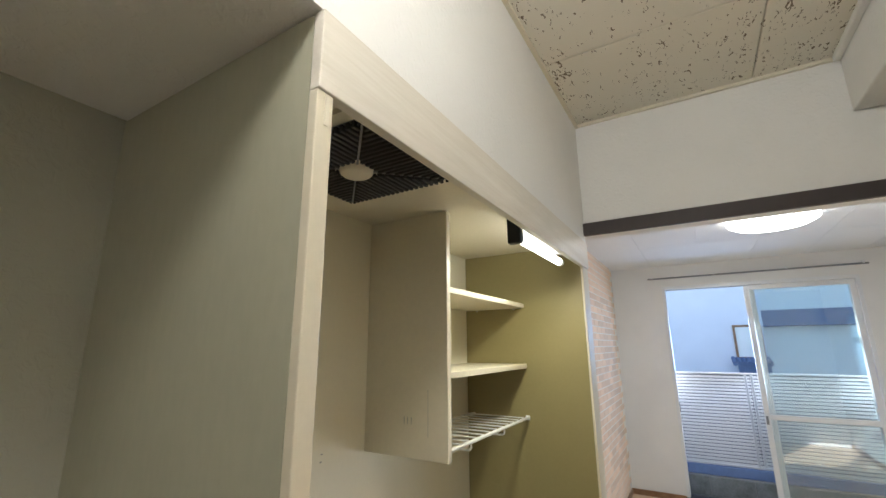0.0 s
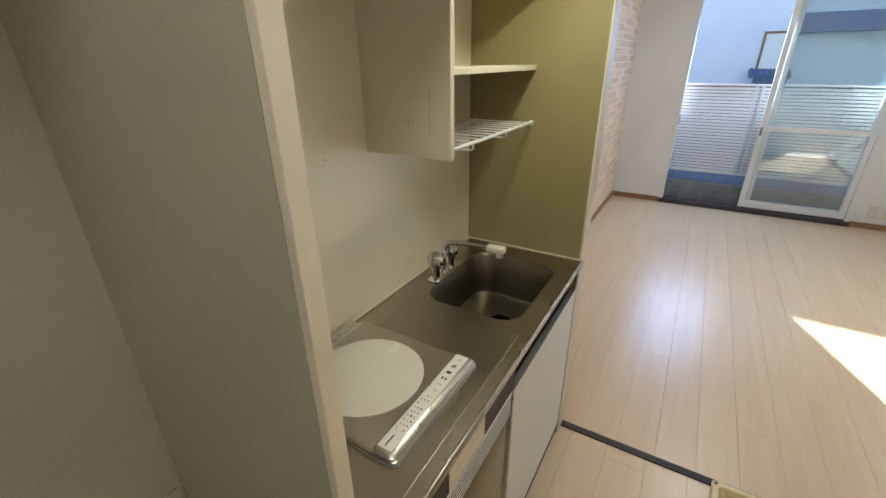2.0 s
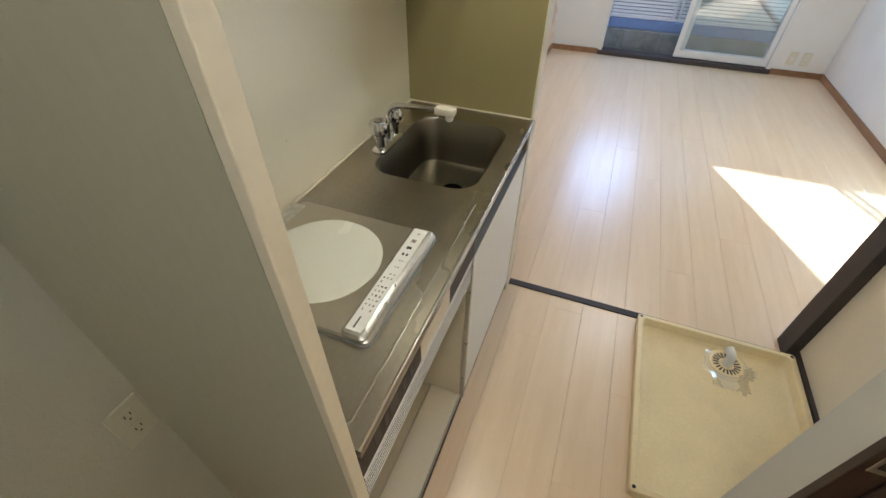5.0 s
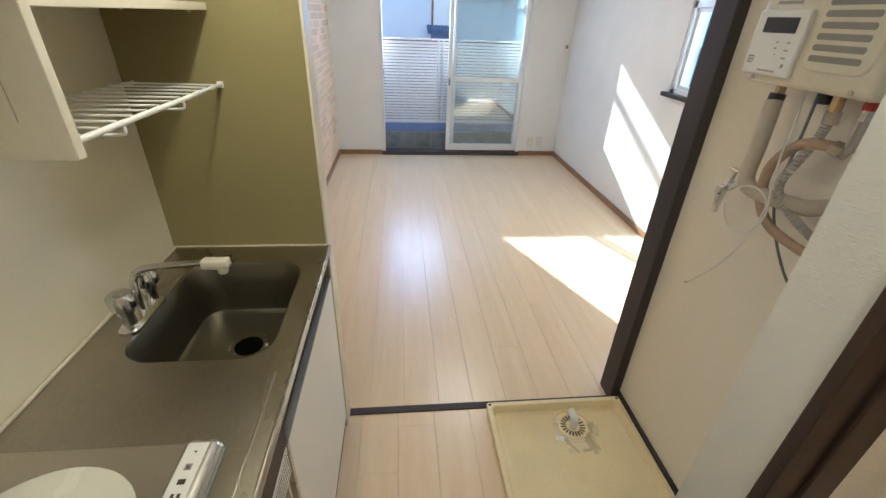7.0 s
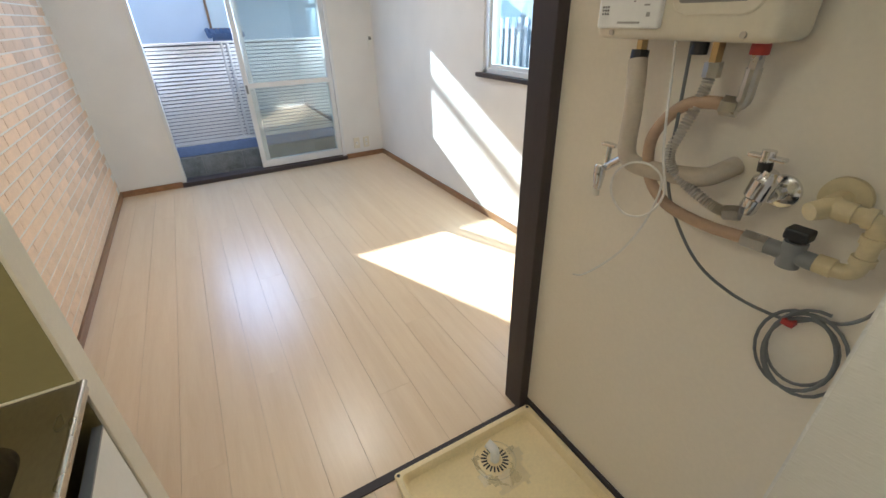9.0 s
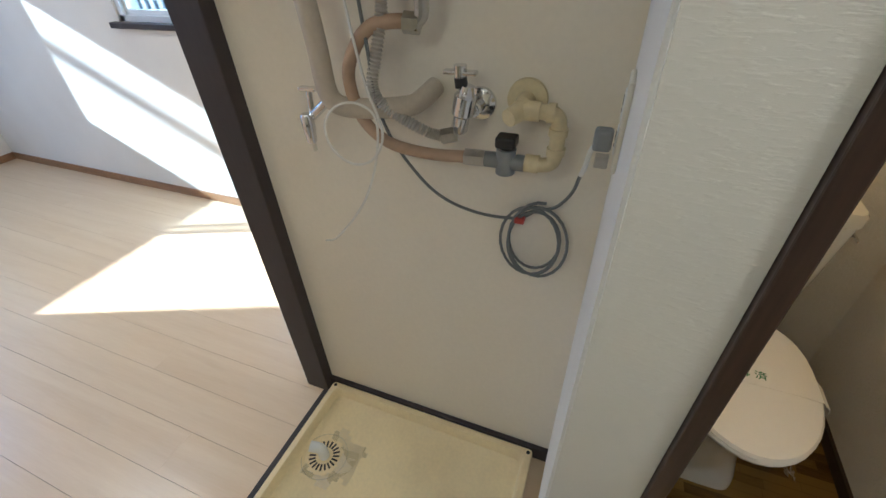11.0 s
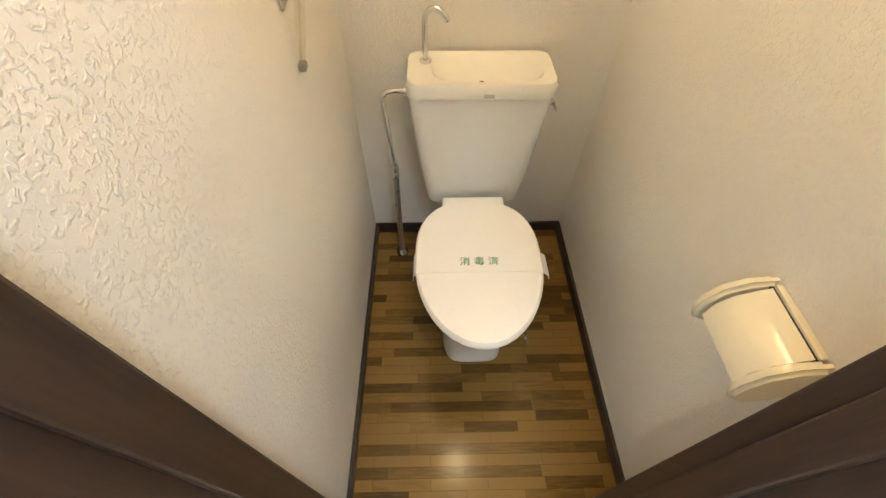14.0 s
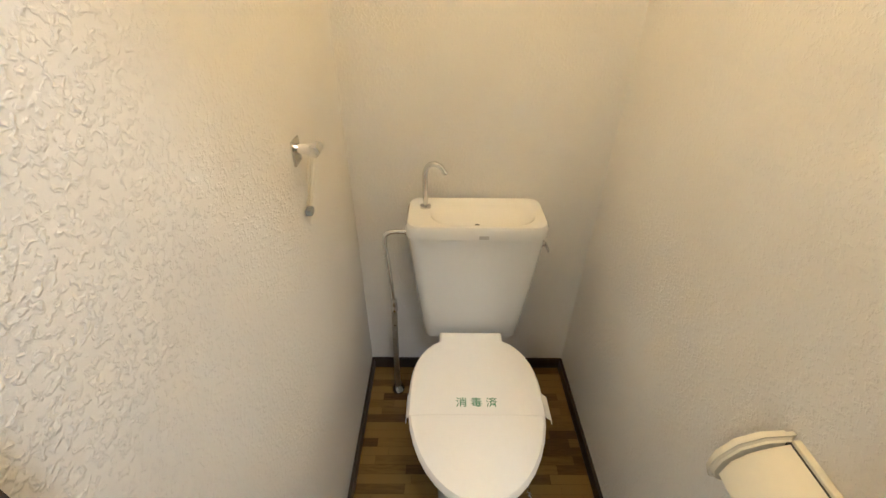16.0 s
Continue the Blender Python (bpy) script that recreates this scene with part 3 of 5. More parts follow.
structure("baseboard_toilet_back", new_box(X_WC - 0.010, X_WC, Y_WC0, Y_WC1 - 0.004, 0, 0.048), M_BLACKBASE, "near-black baseboard", "baseboard")
structure("baseboard_toilet_left", new_box(1.385, X_WC - 0.01, Y_WC1 - 0.014, Y_WC1 - 0.004, 0, 0.048), M_BLACKBASE, "near-black baseboard", "baseboard")
structure("baseboard_toilet_right", new_box(1.385, X_WC - 0.01, Y_WC0, Y_WC0 + 0.010, 0, 0.048), M_BLACKBASE, "near-black baseboard", "baseboard")
structure("baseboard_hall", new_box(X_BACK + 0.004, X_BACK + 0.014, Y_END, Y_KL - 0.024, 0.125, 0.16), M_DARKTRIM, "dark baseboard of the fridge niche", "baseboard")

# ---- toilet door frame and door ----
door_frame = tagged(thing("door_frame", "dark stained wooden frame round the toilet doorway", "door frame"), kind="structure")
Z_HEAD = 1.80
bm = new_box(1.286, 1.386, -0.970, -0.951, 0, Z_HEAD, bevel=0.002)
box(bm, 1.332, 1.382, -0.977, -0.968, 0, Z_HEAD, bevel=0.003)
part("jamb_latch", bm, M_DARKWOOD, door_frame)
bm = new_box(1.284, 1.402, -1.559, -1.528, 0, Z_HEAD, bevel=0.003)
box(bm, 1.332, 1.372, -1.53, -1.516, 0, Z_HEAD, bevel=0.003)
part("jamb_hinge", bm, M_DARKWOOD, door_frame)
part("head", new_box(1.284, 1.395, -1.559, -0.951, Z_HEAD, 1.839, bevel=0.003), M_DARKWOOD, door_frame)
part("threshold", new_box(1.29, 1.388, -1.53, -0.970, -0.011, 0.004, bevel=0.002), M_DARKWOOD, door_frame)
bm = new_box(1.296, 1.326, -0.9725, -0.970, 0.775, 0.845, bevel=0.0008, seg=1)
strike = part("strike_plate", bm, M_DULL, door_frame, "nickel strike plate")
part("latch_hole", new_box(1.302, 1.320, -0.9732, -0.9724, 0.79, 0.83), M_BLACK, strike)
toilet_door = thing("door_toilet", "beige panelled toilet door folded back against the hall wall", "door")
toilet_door.matrix_world = pose(1.262, -1.548, 0, 0, 0, -94)
part("leaf", new_box(0.0, 0.56, -0.032, 0.0, 0.01, 1.79, bevel=0.003), M_DOOR, toilet_door)
bm = bmesh.new()
lathe(bm, [(0.026, 0), (0.026, 0.006), (0.010, 0.008), (0.010, 0.03), (0.024, 0.034), (0.025, 0.072), (0.022, 0.075)], 28, pose(0.50, -0.032, 0.95, 90, 0, 0))
part("knob", bm, M_DULL, toilet_door, "brushed metal cylinder knob", True)

# ---- big sliding window ----
window_1 = tagged(thing("window_1", "white aluminium sliding window, one half open", "window"), kind="structure")
bm = bmesh.new()
box(bm, WIN_L, WIN_L + 0.030, Y_W - 0.012, Y_W + 0.12, 0.045, WIN_T, bevel=0.002)
box(bm, WIN_R - 0.030, WIN_R, Y_W - 0.012, Y_W + 0.12, 0.045, WIN_T, bevel=0.002)
box(bm, WIN_L + 0.03, WIN_R - 0.03, Y_W - 0.012, Y_W + 0.12, WIN_T - 0.035, WIN_T, bevel=0.002)
part("window_frame", bm, M_ALU, window_1)
part("window_sill", new_box(WIN_L - 0.01, WIN_R + 0.01, Y_W - 0.03, Y_W + 0.12, 0.0, 0.042, bevel=0.003), M_DARKTRIM, window_1, "dark wooden window sill at floor level")


def sash(x0, x1, y, name):
    bm = bmesh.new()
    z0, z1 = 0.05, WIN_T - 0.037
    box(bm, x0, x0 + 0.045, y, y + 0.028, z0, z1, bevel=0.003)
    box(bm, x1 - 0.045, x1, y, y + 0.028, z0, z1, bevel=0.003)
    for a, b in ((z0, z0 + 0.07), (z1 - 0.045, z1), (0.845, 0.890)):
        box(bm, x0 + 0.044, x1 - 0.044, y + 0.001, y + 0.027, a, b, bevel=0.002)
    ob = part(name, bm, M_ALU, window_1)
    for a, b in ((z0 + 0.07, 0.845), (0.890, z1 - 0.045)):
        part("pane", new_box(x0 + 0.045, x1 - 0.045, y + 0.012, y + 0.016, a, b), M_GLASS, ob, "blue-green tinted glass pane")
    return ob


front = sash(1.345, 2.222, Y_W + 0.028, "sliding_sash")
sash(1.395, 2.222, Y_W + 0.066, "rear_sash")
bm = new_box(1.352, 1.372, Y_W + 0.008, Y_W + 0.028, 0.80, 0.88, bevel=0.004)
part("catch", bm, M_GREY, front)
bm = new_box(WIN_L + 0.03, WIN_L + 0.038, Y_W + 0.03, Y_W + 0.05, 0.86, 0.96, bevel=0.002)
part("latch_keeper", bm, M_GREY, window_1)

curtain_rail = thing("curtain_rail", "thin grey curtain rail above the sliding window", "curtain rail")
part("rod", new_box(0.455, 2.33, Y_W - 0.045, Y_W - 0.025, 2.292, 2.308, bevel=0.004), M_GREY, curtain_rail)
for x in (0.50, 1.10, 1.72, 2.29):
    part("bracket", new_box(x - 0.008, x + 0.008, Y_W - 0.05, Y_W, 2.300, 2.325, bevel=0.002), M_ALU, curtain_rail)

# ---- small side window ----
window_2 = tagged(thing("window_2", "small white aluminium window with a dark sill", "window"), kind="structure")
bm = bmesh.new()
for y0, y1, z0, z1 in ((SW_Y0, SW_Y0 + 0.035, SW_Z0, SW_Z1), (SW_Y1 - 0.035, SW_Y1, SW_Z0, SW_Z1), (SW_Y0, SW_Y1, SW_Z0, SW_Z0 + 0.03), (SW_Y0, SW_Y1, SW_Z1 - 0.035, SW_Z1), (SW_Y0, SW_Y1, 1.60, 1.64)):
    box(bm, X_R + 0.012, X_R + 0.07, y0, y1, z0, z1, bevel=0.002)
part("window_frame", bm, M_ALU, window_2)
bm = bmesh.new()
for y0, y1, z0, z1 in ((SW_Y0 + 0.035, SW_Y0 + 0.06, 1.105, 1.60), (SW_Y1 - 0.06, SW_Y1 - 0.035, 1.105, 1.60), (SW_Y0 + 0.06, SW_Y1 - 0.06, 1.105, 1.13), (SW_Y0 + 0.06, SW_Y1 - 0.06, 1.575, 1.60)):
    box(bm, X_R + 0.03, X_R + 0.055, y0, y1, z0, z1, bevel=0.002)
swing = part("lower_sash", bm, M_ALU, window_2)
pane = part("pane", new_box(X_R + 0.040, X_R + 0.044, SW_Y0 + 0.06, SW_Y1 - 0.06, 1.13, 1.575), M_CLEARPANE, swing)
pane.visible_shadow = False
pane = part("upper_pane", new_box(X_R + 0.040, X_R + 0.044, SW_Y0 + 0.035, SW_Y1 - 0.035, 1.64, SW_Z1 - 0.035), M_CLEARPANE, window_2)
pane.visible_shadow = False
part("window_sill", new_box(X_R - 0.035, X_R + 0.012, SW_Y0 - 0.04, SW_Y1 + 0.045, SW_Z0 - 0.028, SW_Z0, bevel=0.003), M_DARKTRIM, window_2, "dark wooden sill")

# ---- outside ----
bm = new_box(-60, 60, -60, 120, -0.6, -0.35)
structure("ground", bm, M_GROUND, "grey concrete yard", "ground")
# unseen slab, added and sized to set the sun patch's upper edge
structure("eave", new_box(-1.0, 4.0, 3.94, 5.09, 2.395, 2.47), M_NEIGH_WHITE, "unseen slab added above the window to cut the sun patch", "eave")
fence = thing("fence", "pale grey aluminium louvre fence on a block wall", "fence")
F_Y = 4.25
slat_bm = bmesh.new()
box(slat_bm, -0.939, 0.939, -0.004, 0.004, -0.0138, 0.0138, bevel=0.002, seg=1)
bmesh.ops.transform(slat_bm, matrix=pose(0, 0, 0, -18, 0, 0), verts=slat_bm.verts)
slat_me = bpy.data.meshes.new("slat")
slat_bm.to_mesh(slat_me)
slat_bm.free()
slat_me.materials.append(M_SLAT)
for cx in (0.36, 2.24, -1.52):
    for k in range(27):
        ob = new("slat", slat_me)
        ob.parent = fence
        ob.location = (cx, F_Y, 0.315 + 0.0345 * k)
for x in (-0.58, 1.30, 3.18):
    for dx in (-0.034, 0.022):
        part("post", new_box(x + dx - 0.011, x + dx + 0.011, F_Y - 0.020, F_Y + 0.03, 0.29, 1.255, bevel=0.003), M_SLAT, fence)
for z in (0.29, 1.238):
    part("rail", new_box(-2.4, 3.22, F_Y - 0.024, F_Y + 0.024, z, z + 0.02, bevel=0.003), M_SLAT, fence)
# added sheet: puts shade into the gaps and keeps sun from passing
part("gap_shade_sheet", new_box(-2.4, 3.22, F_Y + 0.018, F_Y + 0.022, 0.30, 1.245), surface("slat_gap_dark", (0.13, 0.16, 0.22), 0.7), fence, "grey-blue sheet added to darken the slat gaps and stop the sun")
part("base_sheet", new_box(-2.4, 3.22, F_Y - 0.035, F_Y + 0.035, 0.185, 0.285, bevel=0.008), M_BLUE, fence, "blue capping sheet under the fence")
block_wall = thing("block_wall", "weathered grey concrete block wall under the fence", "wall")
for row in range(3):
    for k in range(10):
        x = -1.2 + 0.4 * k + (0.2 if row % 2 else 0.0)
        part("block", new_box(x + 0.004, x + 0.396, F_Y - 0.06, F_Y + 0.06, -0.41 + 0.197 * row, -0.41 + 0.197 * row + 0.19, bevel=0.004, seg=1), M_BLOCK, block_wall)
part("mortar", new_box(-1.2, 3.0, F_Y - 0.052, F_Y + 0.052, -0.41, 0.18), M_GROUND, block_wall)
house = thing("house", "neighbouring house with a pale blue rendered wall", "house")
part("wall", new_box(-4.0, 2.02, 9.0, 12.0, -0.35, 3.05), M_NEIGH, house)
part("roof", new_box(-4.2, 2.1, 8.85, 12.2, 3.05, 3.15, bevel=0.02), M_ROOF, house)
bm = bmesh.new()
for x0, x1, z0, z1 in ((1.50, 1.54, 1.28, 1.95), (1.94, 1.98, 1.28, 1.95), (1.54, 1.94, 1.91, 1.95), (1.54, 1.94, 1.28, 1.32)):
    box(bm, x0, x1, 8.95, 9.01, z0, z1, bevel=0.004)
nwin = part("window", bm, M_BROWN, house, "small window with a brown frame")
part("pane", new_box(1.54, 1.94, 8.97, 8.996, 1.32, 1.91), M_NEIGH_WHITE, nwin)
awning = part("awning", new_box(1.50, 2.0, 8.66, 9.0, 0.95, 1.18), M_ROOF, house, "blue tiled ledge roof")
for k in range(8):
    part("tile", cyl(bmesh.new(), (1.44 + 0.08 * k, 8.6, 1.20), (1.44 + 0.08 * k, 9.0, 1.29), 0.042, seg=12), M_ROOF, awning)
# unseen bar and posts, added to cast the dim stripe on the east wall
rail = part("stripe_bar", cyl(bmesh.new(), (-0.62, 9.3, 4.13), (1.9, 9.3, 4.13), 0.05, seg=12), M_ALU, house, "unseen bar added to shade a stripe in the sun patch")
for x in (0.5, 1.8):
    part("stripe_bar_post", cyl(bmesh.new(), (x, 9.3, 3.14), (x, 9.3, 4.10), 0.025, seg=10), M_ALU, rail)
house2 = thing("house", "neighbouring house with off-white siding and grey eave", "house")
part("wall", new_box(2.06, 10.0, 9.5, 12.0, -0.35, 3.1), M_NEIGH_WHITE, house2)
part("ledge", new_box(2.03, 10.0, 9.2, 9.5, 1.92, 2.24, bevel=0.01), M_ROOF, house2, "grey ledge roof")
part("roof", new_box(1.95, 10.2, 9.3, 12.2, 3.1, 3.2, bevel=0.02), M_ROOF, house2)

side_fence = thing("side_fence", "white picket screen seen through the small window", "fence")
picket_me = bpy.data.meshes.new("picket")
bm = new_box(-0.008, 0.008, -0.03, 0.03, 0.0, 1.75, bevel=0.002, seg=1)
bm.to_mesh(picket_me)
bm.free()
picket_me.materials.append(M_SLAT)
for k in range(60):
    ob = new("picket", picket_me)
    ob.parent = side_fence
    ob.location = (4.3, -0.6 + 0.115 * k, -0.35)
for z in (0.0, 0.7, 1.28):
    part("rail", new_box(4.31, 4.335, -0.7, 6.3, z, z + 0.04, bevel=0.003), M_SLAT, side_fence)
house3 = thing("house", "neighbouring house beyond the picket screen, shade put into its grey-blue siding", "house")
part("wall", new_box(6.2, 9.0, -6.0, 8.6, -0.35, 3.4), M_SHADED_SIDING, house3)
part("roof", new_box(6.0, 9.3, -6.3, 8.8, 3.4, 3.55, bevel=0.02), M_ROOF, house3)

# ---- kitchen niche ----
kitchen_niche = thing("kitchen_niche", "pale kitchen niche with grained header and cream edging", "kitchen niche")
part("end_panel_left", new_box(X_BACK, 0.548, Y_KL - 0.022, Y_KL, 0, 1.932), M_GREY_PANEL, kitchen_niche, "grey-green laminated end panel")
part("edge_left", new_box(0.5485, 0.562, Y_KL - 0.0225, Y_KL + 0.0005, 0, 1.834, bevel=0.0015), M_EDGE, kitchen_niche, "cream front edging")
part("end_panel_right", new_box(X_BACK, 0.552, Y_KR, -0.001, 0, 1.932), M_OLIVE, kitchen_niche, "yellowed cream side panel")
part("edge_right", new_box(0.5525, 0.560, Y_KR - 0.002, -0.001, 0, 1.834, bevel=0.002), M_EDGE, kitchen_niche, "cream front edging")
part("header", new_box(0.549, 0.5645, Y_KL - 0.0225, -0.001, 1.8345, 1.933, bevel=0.0015), M_HEAD, kitchen_niche, "pale grained header board")
part("top_board", new_box(X_BACK, 0.548, Y_KL, Y_KR, 1.910, 1.932), M_EDGE, kitchen_niche)

open_shelf = thing("open_shelf", "cream open wall cabinet with two shelves over the sink", "shelf unit")
part("side_panel", new_box(X_BACK, 0.352, -0.663, -0.645, 1.303, 1.910, bevel=0.0015), M_EDGE, open_shelf)
for z in (1.700, 1.487):
    part("shelf", new_box(X_BACK, 0.340, -0.645, Y_KR, z, z + 0.016, bevel=0.0015), M_EDGE, open_shelf)
for x, z0, z1, w in ((0.226, 1.379, 1.397, 0.0016), (0.236, 1.380, 1.397, 0.0016), (0.247, 1.380, 1.396, 0.0016), (0.296, 1.354, 1.463, 0.0010)):
    part("scratch", new_box(x, x + w, -0.6636, -0.6630, z0, z1), M_PRINT, open_shelf, "dark scratch mark")
for x in (0.15, 0.30):
    for z in (1.697, 1.484):
        part("shelf_pin", cyl(bmesh.new(), (x, Y_KR, z), (x, Y_KR - 0.012, z), 0.003, seg=10), M_DULL, open_shelf)
part("tape_scrap", new_box(0.5622, 0.5634, Y_KL - 0.012, Y_KL - 0.006, 1.795, 1.832), M_IVORY, kitchen_niche, "scrap of yellowed tape")
wire_rack = thing("wire_rack", "white wire dish rack hung between the cabinet sides", "wire rack")
for x in (0.335, 0.125):
    part("rail", cyl(bmesh.new(), (x, -0.645, 1.322), (x, Y_KR, 1.322), 0.005, seg=12), M_WHITE, wire_rack)
for k in range(12):
    y = -0.62 + 0.045 * k
    part("wire", sweep(bmesh.new(), spline([(0.12, y, 1.327), (0.335, y, 1.327)], 2), 0.0022, 8), M_WHITE, wire_rack)
for y in (-0.52, -0.30):
    part("hook", sweep(bmesh.new(), spline([(0.335, y, 1.322), (0.337, y, 1.309), (0.328, y, 1.303), (0.300, y - 0.004, 1.304)], 5), 0.0028, 8), M_WHITE, wire_rack)
part("end_plate", new_box(0.327, 0.343, Y_KR - 0.005, Y_KR, 1.314, 1.330, bevel=0.002), M_WHITE, wire_rack)

tube_light = thing("tube_light", "small lit fluorescent tube lamp behind the header", "lamp")
TX, TZ, TY0, TY1 = 0.515, 1.832, -0.60, -0.20
part("fixture", new_box(TX - 0.02, TX + 0.02, TY0 - 0.01, TY1 + 0.01, TZ + 0.028, 1.910, bevel=0.004), M_WHITE, tube_light)
tube = part("tube", cyl(bmesh.new(), (TX, TY0 + 0.028, TZ), (TX, TY1 - 0.02, TZ), 0.0115, seg=20), M_TUBE, tube_light, "glowing white tube", True)
tube.visible_shadow = False
part("socket", new_box(TX - 0.018, TX + 0.018, TY0 - 0.012, TY0 + 0.010, TZ - 0.02, TZ + 0.045, bevel=0.004), M_BLACK, tube_light, "black lamp socket")
part("end_cap", cyl(bmesh.new(), (TX, TY0 + 0.010, TZ), (TX, TY0 + 0.03, TZ), 0.0125, seg=20), M_WHITE, tube_light)
part("end_cap", cyl(bmesh.new(), (TX, TY1 - 0.02, TZ), (TX, TY1, TZ), 0.0125, seg=20), M_WHITE, tube_light)

extractor_fan = thing("extractor_fan", "black louvred extractor fan with a round cream hub", "extractor fan")
VX, VY, VH = 0.352, -1.003, 0.135
bm = bmesh.new()
loft(bm, [rounded(VX, VY, 2 * VH + 0.05, 2 * VH + 0.05, 0.03, 1.9095), rounded(VX, VY, 2 * VH + 0.05, 2 * VH + 0.05, 0.03, 1.9010), rounded(VX, VY, 2 * VH, 2 * VH, 0.02, 1.9010), rounded(VX, VY, 2 * VH, 2 * VH, 0.02, 1.9080)])
part("frame", bm, M_EDGE, extractor_fan, "cream square frame")
slat_cache = {}
for side in range(4):
    turn = pose(VX, VY, 1.8970, 0, 0, 90 * side)
    for k in range(-10, 11):
        r = max(abs(k) * 0.0125 + 0.005, 0.034 if abs(k) < 3 else 0.0)
        if abs(k) not in slat_cache:
            slat_cache[abs(k)] = bpy.data.meshes.new("slat")
            bm = new_box(-0.0036, 0.0036, r, VH - 0.002, -0.007, 0.005, bevel=0.0012, seg=1)
            bm.to_mesh(slat_cache[abs(k)])
            bm.free()
            slat_cache[abs(k)].materials.append(M_BLACK)
        ob = new("slat", slat_cache[abs(k)])
        ob.parent = extractor_fan
        ob.matrix_world = turn @ pose(k * 0.0125, 0, 0)
part("housing", new_box(VX - VH, VX + VH, VY - VH, VY + VH, 1.9045, 1.9085), M_GREY, extractor_fan, "dark grey fan housing")
for side in range(4):
    ob = part("rib", new_box(-0.002, 0.002, 0.03, VH * 1.38, -0.004, 0.004), M_GREY, extractor_fan)
    ob.matrix_world = pose(VX, VY, 1.8980, 0, 0, 45 + 90 * side)
bm = bmesh.new()
lathe(bm, [(0.001, -0.004), (0.026, -0.004), (0.031, 0.0), (0.033, 0.008), (0.040, 0.009), (0.043, 0.006), (0.052, 0.008), (0.053, 0.014)], 32, pose(VX - 0.003, VY + 0.003, 1.8900))
part("hub", bm, M_IVORY, extractor_fan, "round cream hub", True)

# base unit
base_unit = thing("base_cabinet", "white kitchen base cabinet with an open bay under the hob", "kitchen cabinet")
part("door", new_box(0.540, 0.556, -0.702, -0.088, 0.07, 0.735, bevel=0.0015), M_WHITE, base_unit, "plain white cabinet door")
part("door_edge", new_box(0.539, 0.5565, -0.702, -0.088, 0.7355, 0.741), M_GREY, base_unit)
part("divider", new_box(0.12, 0.548, -0.722, -0.704, 0.07, 0.735), M_EDGE, base_unit)
part("side", new_box(0.12, 0.538, Y_KL + 0.001, Y_KL + 0.018, 0.07, 0.826), M_EDGE, base_unit)
part("back", new_box(X_BACK + 0.001, 0.118, Y_KL + 0.001, Y_KR - 0.001, 0.07, 0.826), M_EDGE, base_unit)
bm = new_box(0.12, 0.44, Y_KL + 0.019, -0.723, 0.085, 0.100)
box(bm, 0.4425, 0.548, Y_KL + 0.019, -0.723, 0.083, 0.099)
part("bay_floor", bm, M_EDGE, base_unit, "cream bay floor with a joint")
part("kick_board", new_box(0.535, 0.547, Y_KL + 0.001, Y_KR - 0.001, 0, 0.069), M_DARKTRIM, base_unit, "dark recessed kick board")
# black strip drawn for the shade in the gap above the door
part("recess_shade", new_box(0.495, 0.505, -0.70, Y_KR - 0.001, 0.735, 0.826), M_BLACK, base_unit)
part("control_panel", new_box(0.546, 0.5585, Y_KL + 0.004, -0.704, 0.752, 0.826), M_DARKTRIM, base_unit, "dark control strip under the hob")
part("label_plate", new_box(0.5588, 0.5605, -1.035, -0.880, 0.757, 0.826, bevel=0.0008, seg=1), M_IVORY, base_unit, "cream blank plate")
# black sheet stands in for the shade between the louvres
part("louvre_gap_shade", new_box(0.552, 0.5575, Y_KL + 0.004, -0.716, 0.672, 0.742), M_HOLE, base_unit)
for k in range(6):
    z = 0.674 + 0.0115 * k
    part("louvre", new_box(0.5575, 0.5592, Y_KL + 0.004, -0.716, z, z + 0.0034, bevel=0.0005, seg=1), M_WHITE, base_unit)
part("louvre_frame", new_box(0.545, 0.5598, Y_KL + 0.004, -0.716, 0.7425, 0.7475, bevel=0.001, seg=1), M_WHITE, base_unit)
part("bay_stile", new_box(0.5485, 0.562, -0.7155, -0.7035, 0.07, 0.7515, bevel=0.001, seg=1), M_DULL, base_unit, "grey metal bay stile")
part("bay_edge", new_box(0.5485, 0.5525, Y_KL + 0.019, -0.716, 0.078, 0.1005, bevel=0.001, seg=1), M_DULL, base_unit, "bright metal front edge")
for k, (y, w) in enumerate(((-1.21, 0.02), (-1.18, 0.012), (-1.15, 0.03), (-1.11, 0.014), (-1.08, 0.01))):
    part("knob_slot", new_box(0.5587, 0.5600, y - w / 2, y + w / 2, 0.770, 0.812 - 0.006 * (k % 2)), M_BLACK, base_unit)

counter = thing("counter", "worn stainless steel kitchen worktop with a sink", "worktop")
SX0, SX1, SY0, SY1 = 0.195, 0.508, -0.578, -0.180
CX1 = 0.565
bm = bmesh.new()
box(bm, X_BACK + 0.004, CX1, Y_KL + 0.004, -0.66, Z_CTR - 0.024, Z_CTR)
hole_w, hole_d = SX1 - SX0, SY1 - SY0
hcx, hcy = (SX0 + SX1) / 2, (SY0 + SY1) / 2
inner = rounded(hcx, hcy, hole_w, hole_d, 0.07, Z_CTR, 8)
outer = []
ox0, ox1, oy0, oy1 = X_BACK + 0.004, CX1, -0.66, Y_KR - 0.001
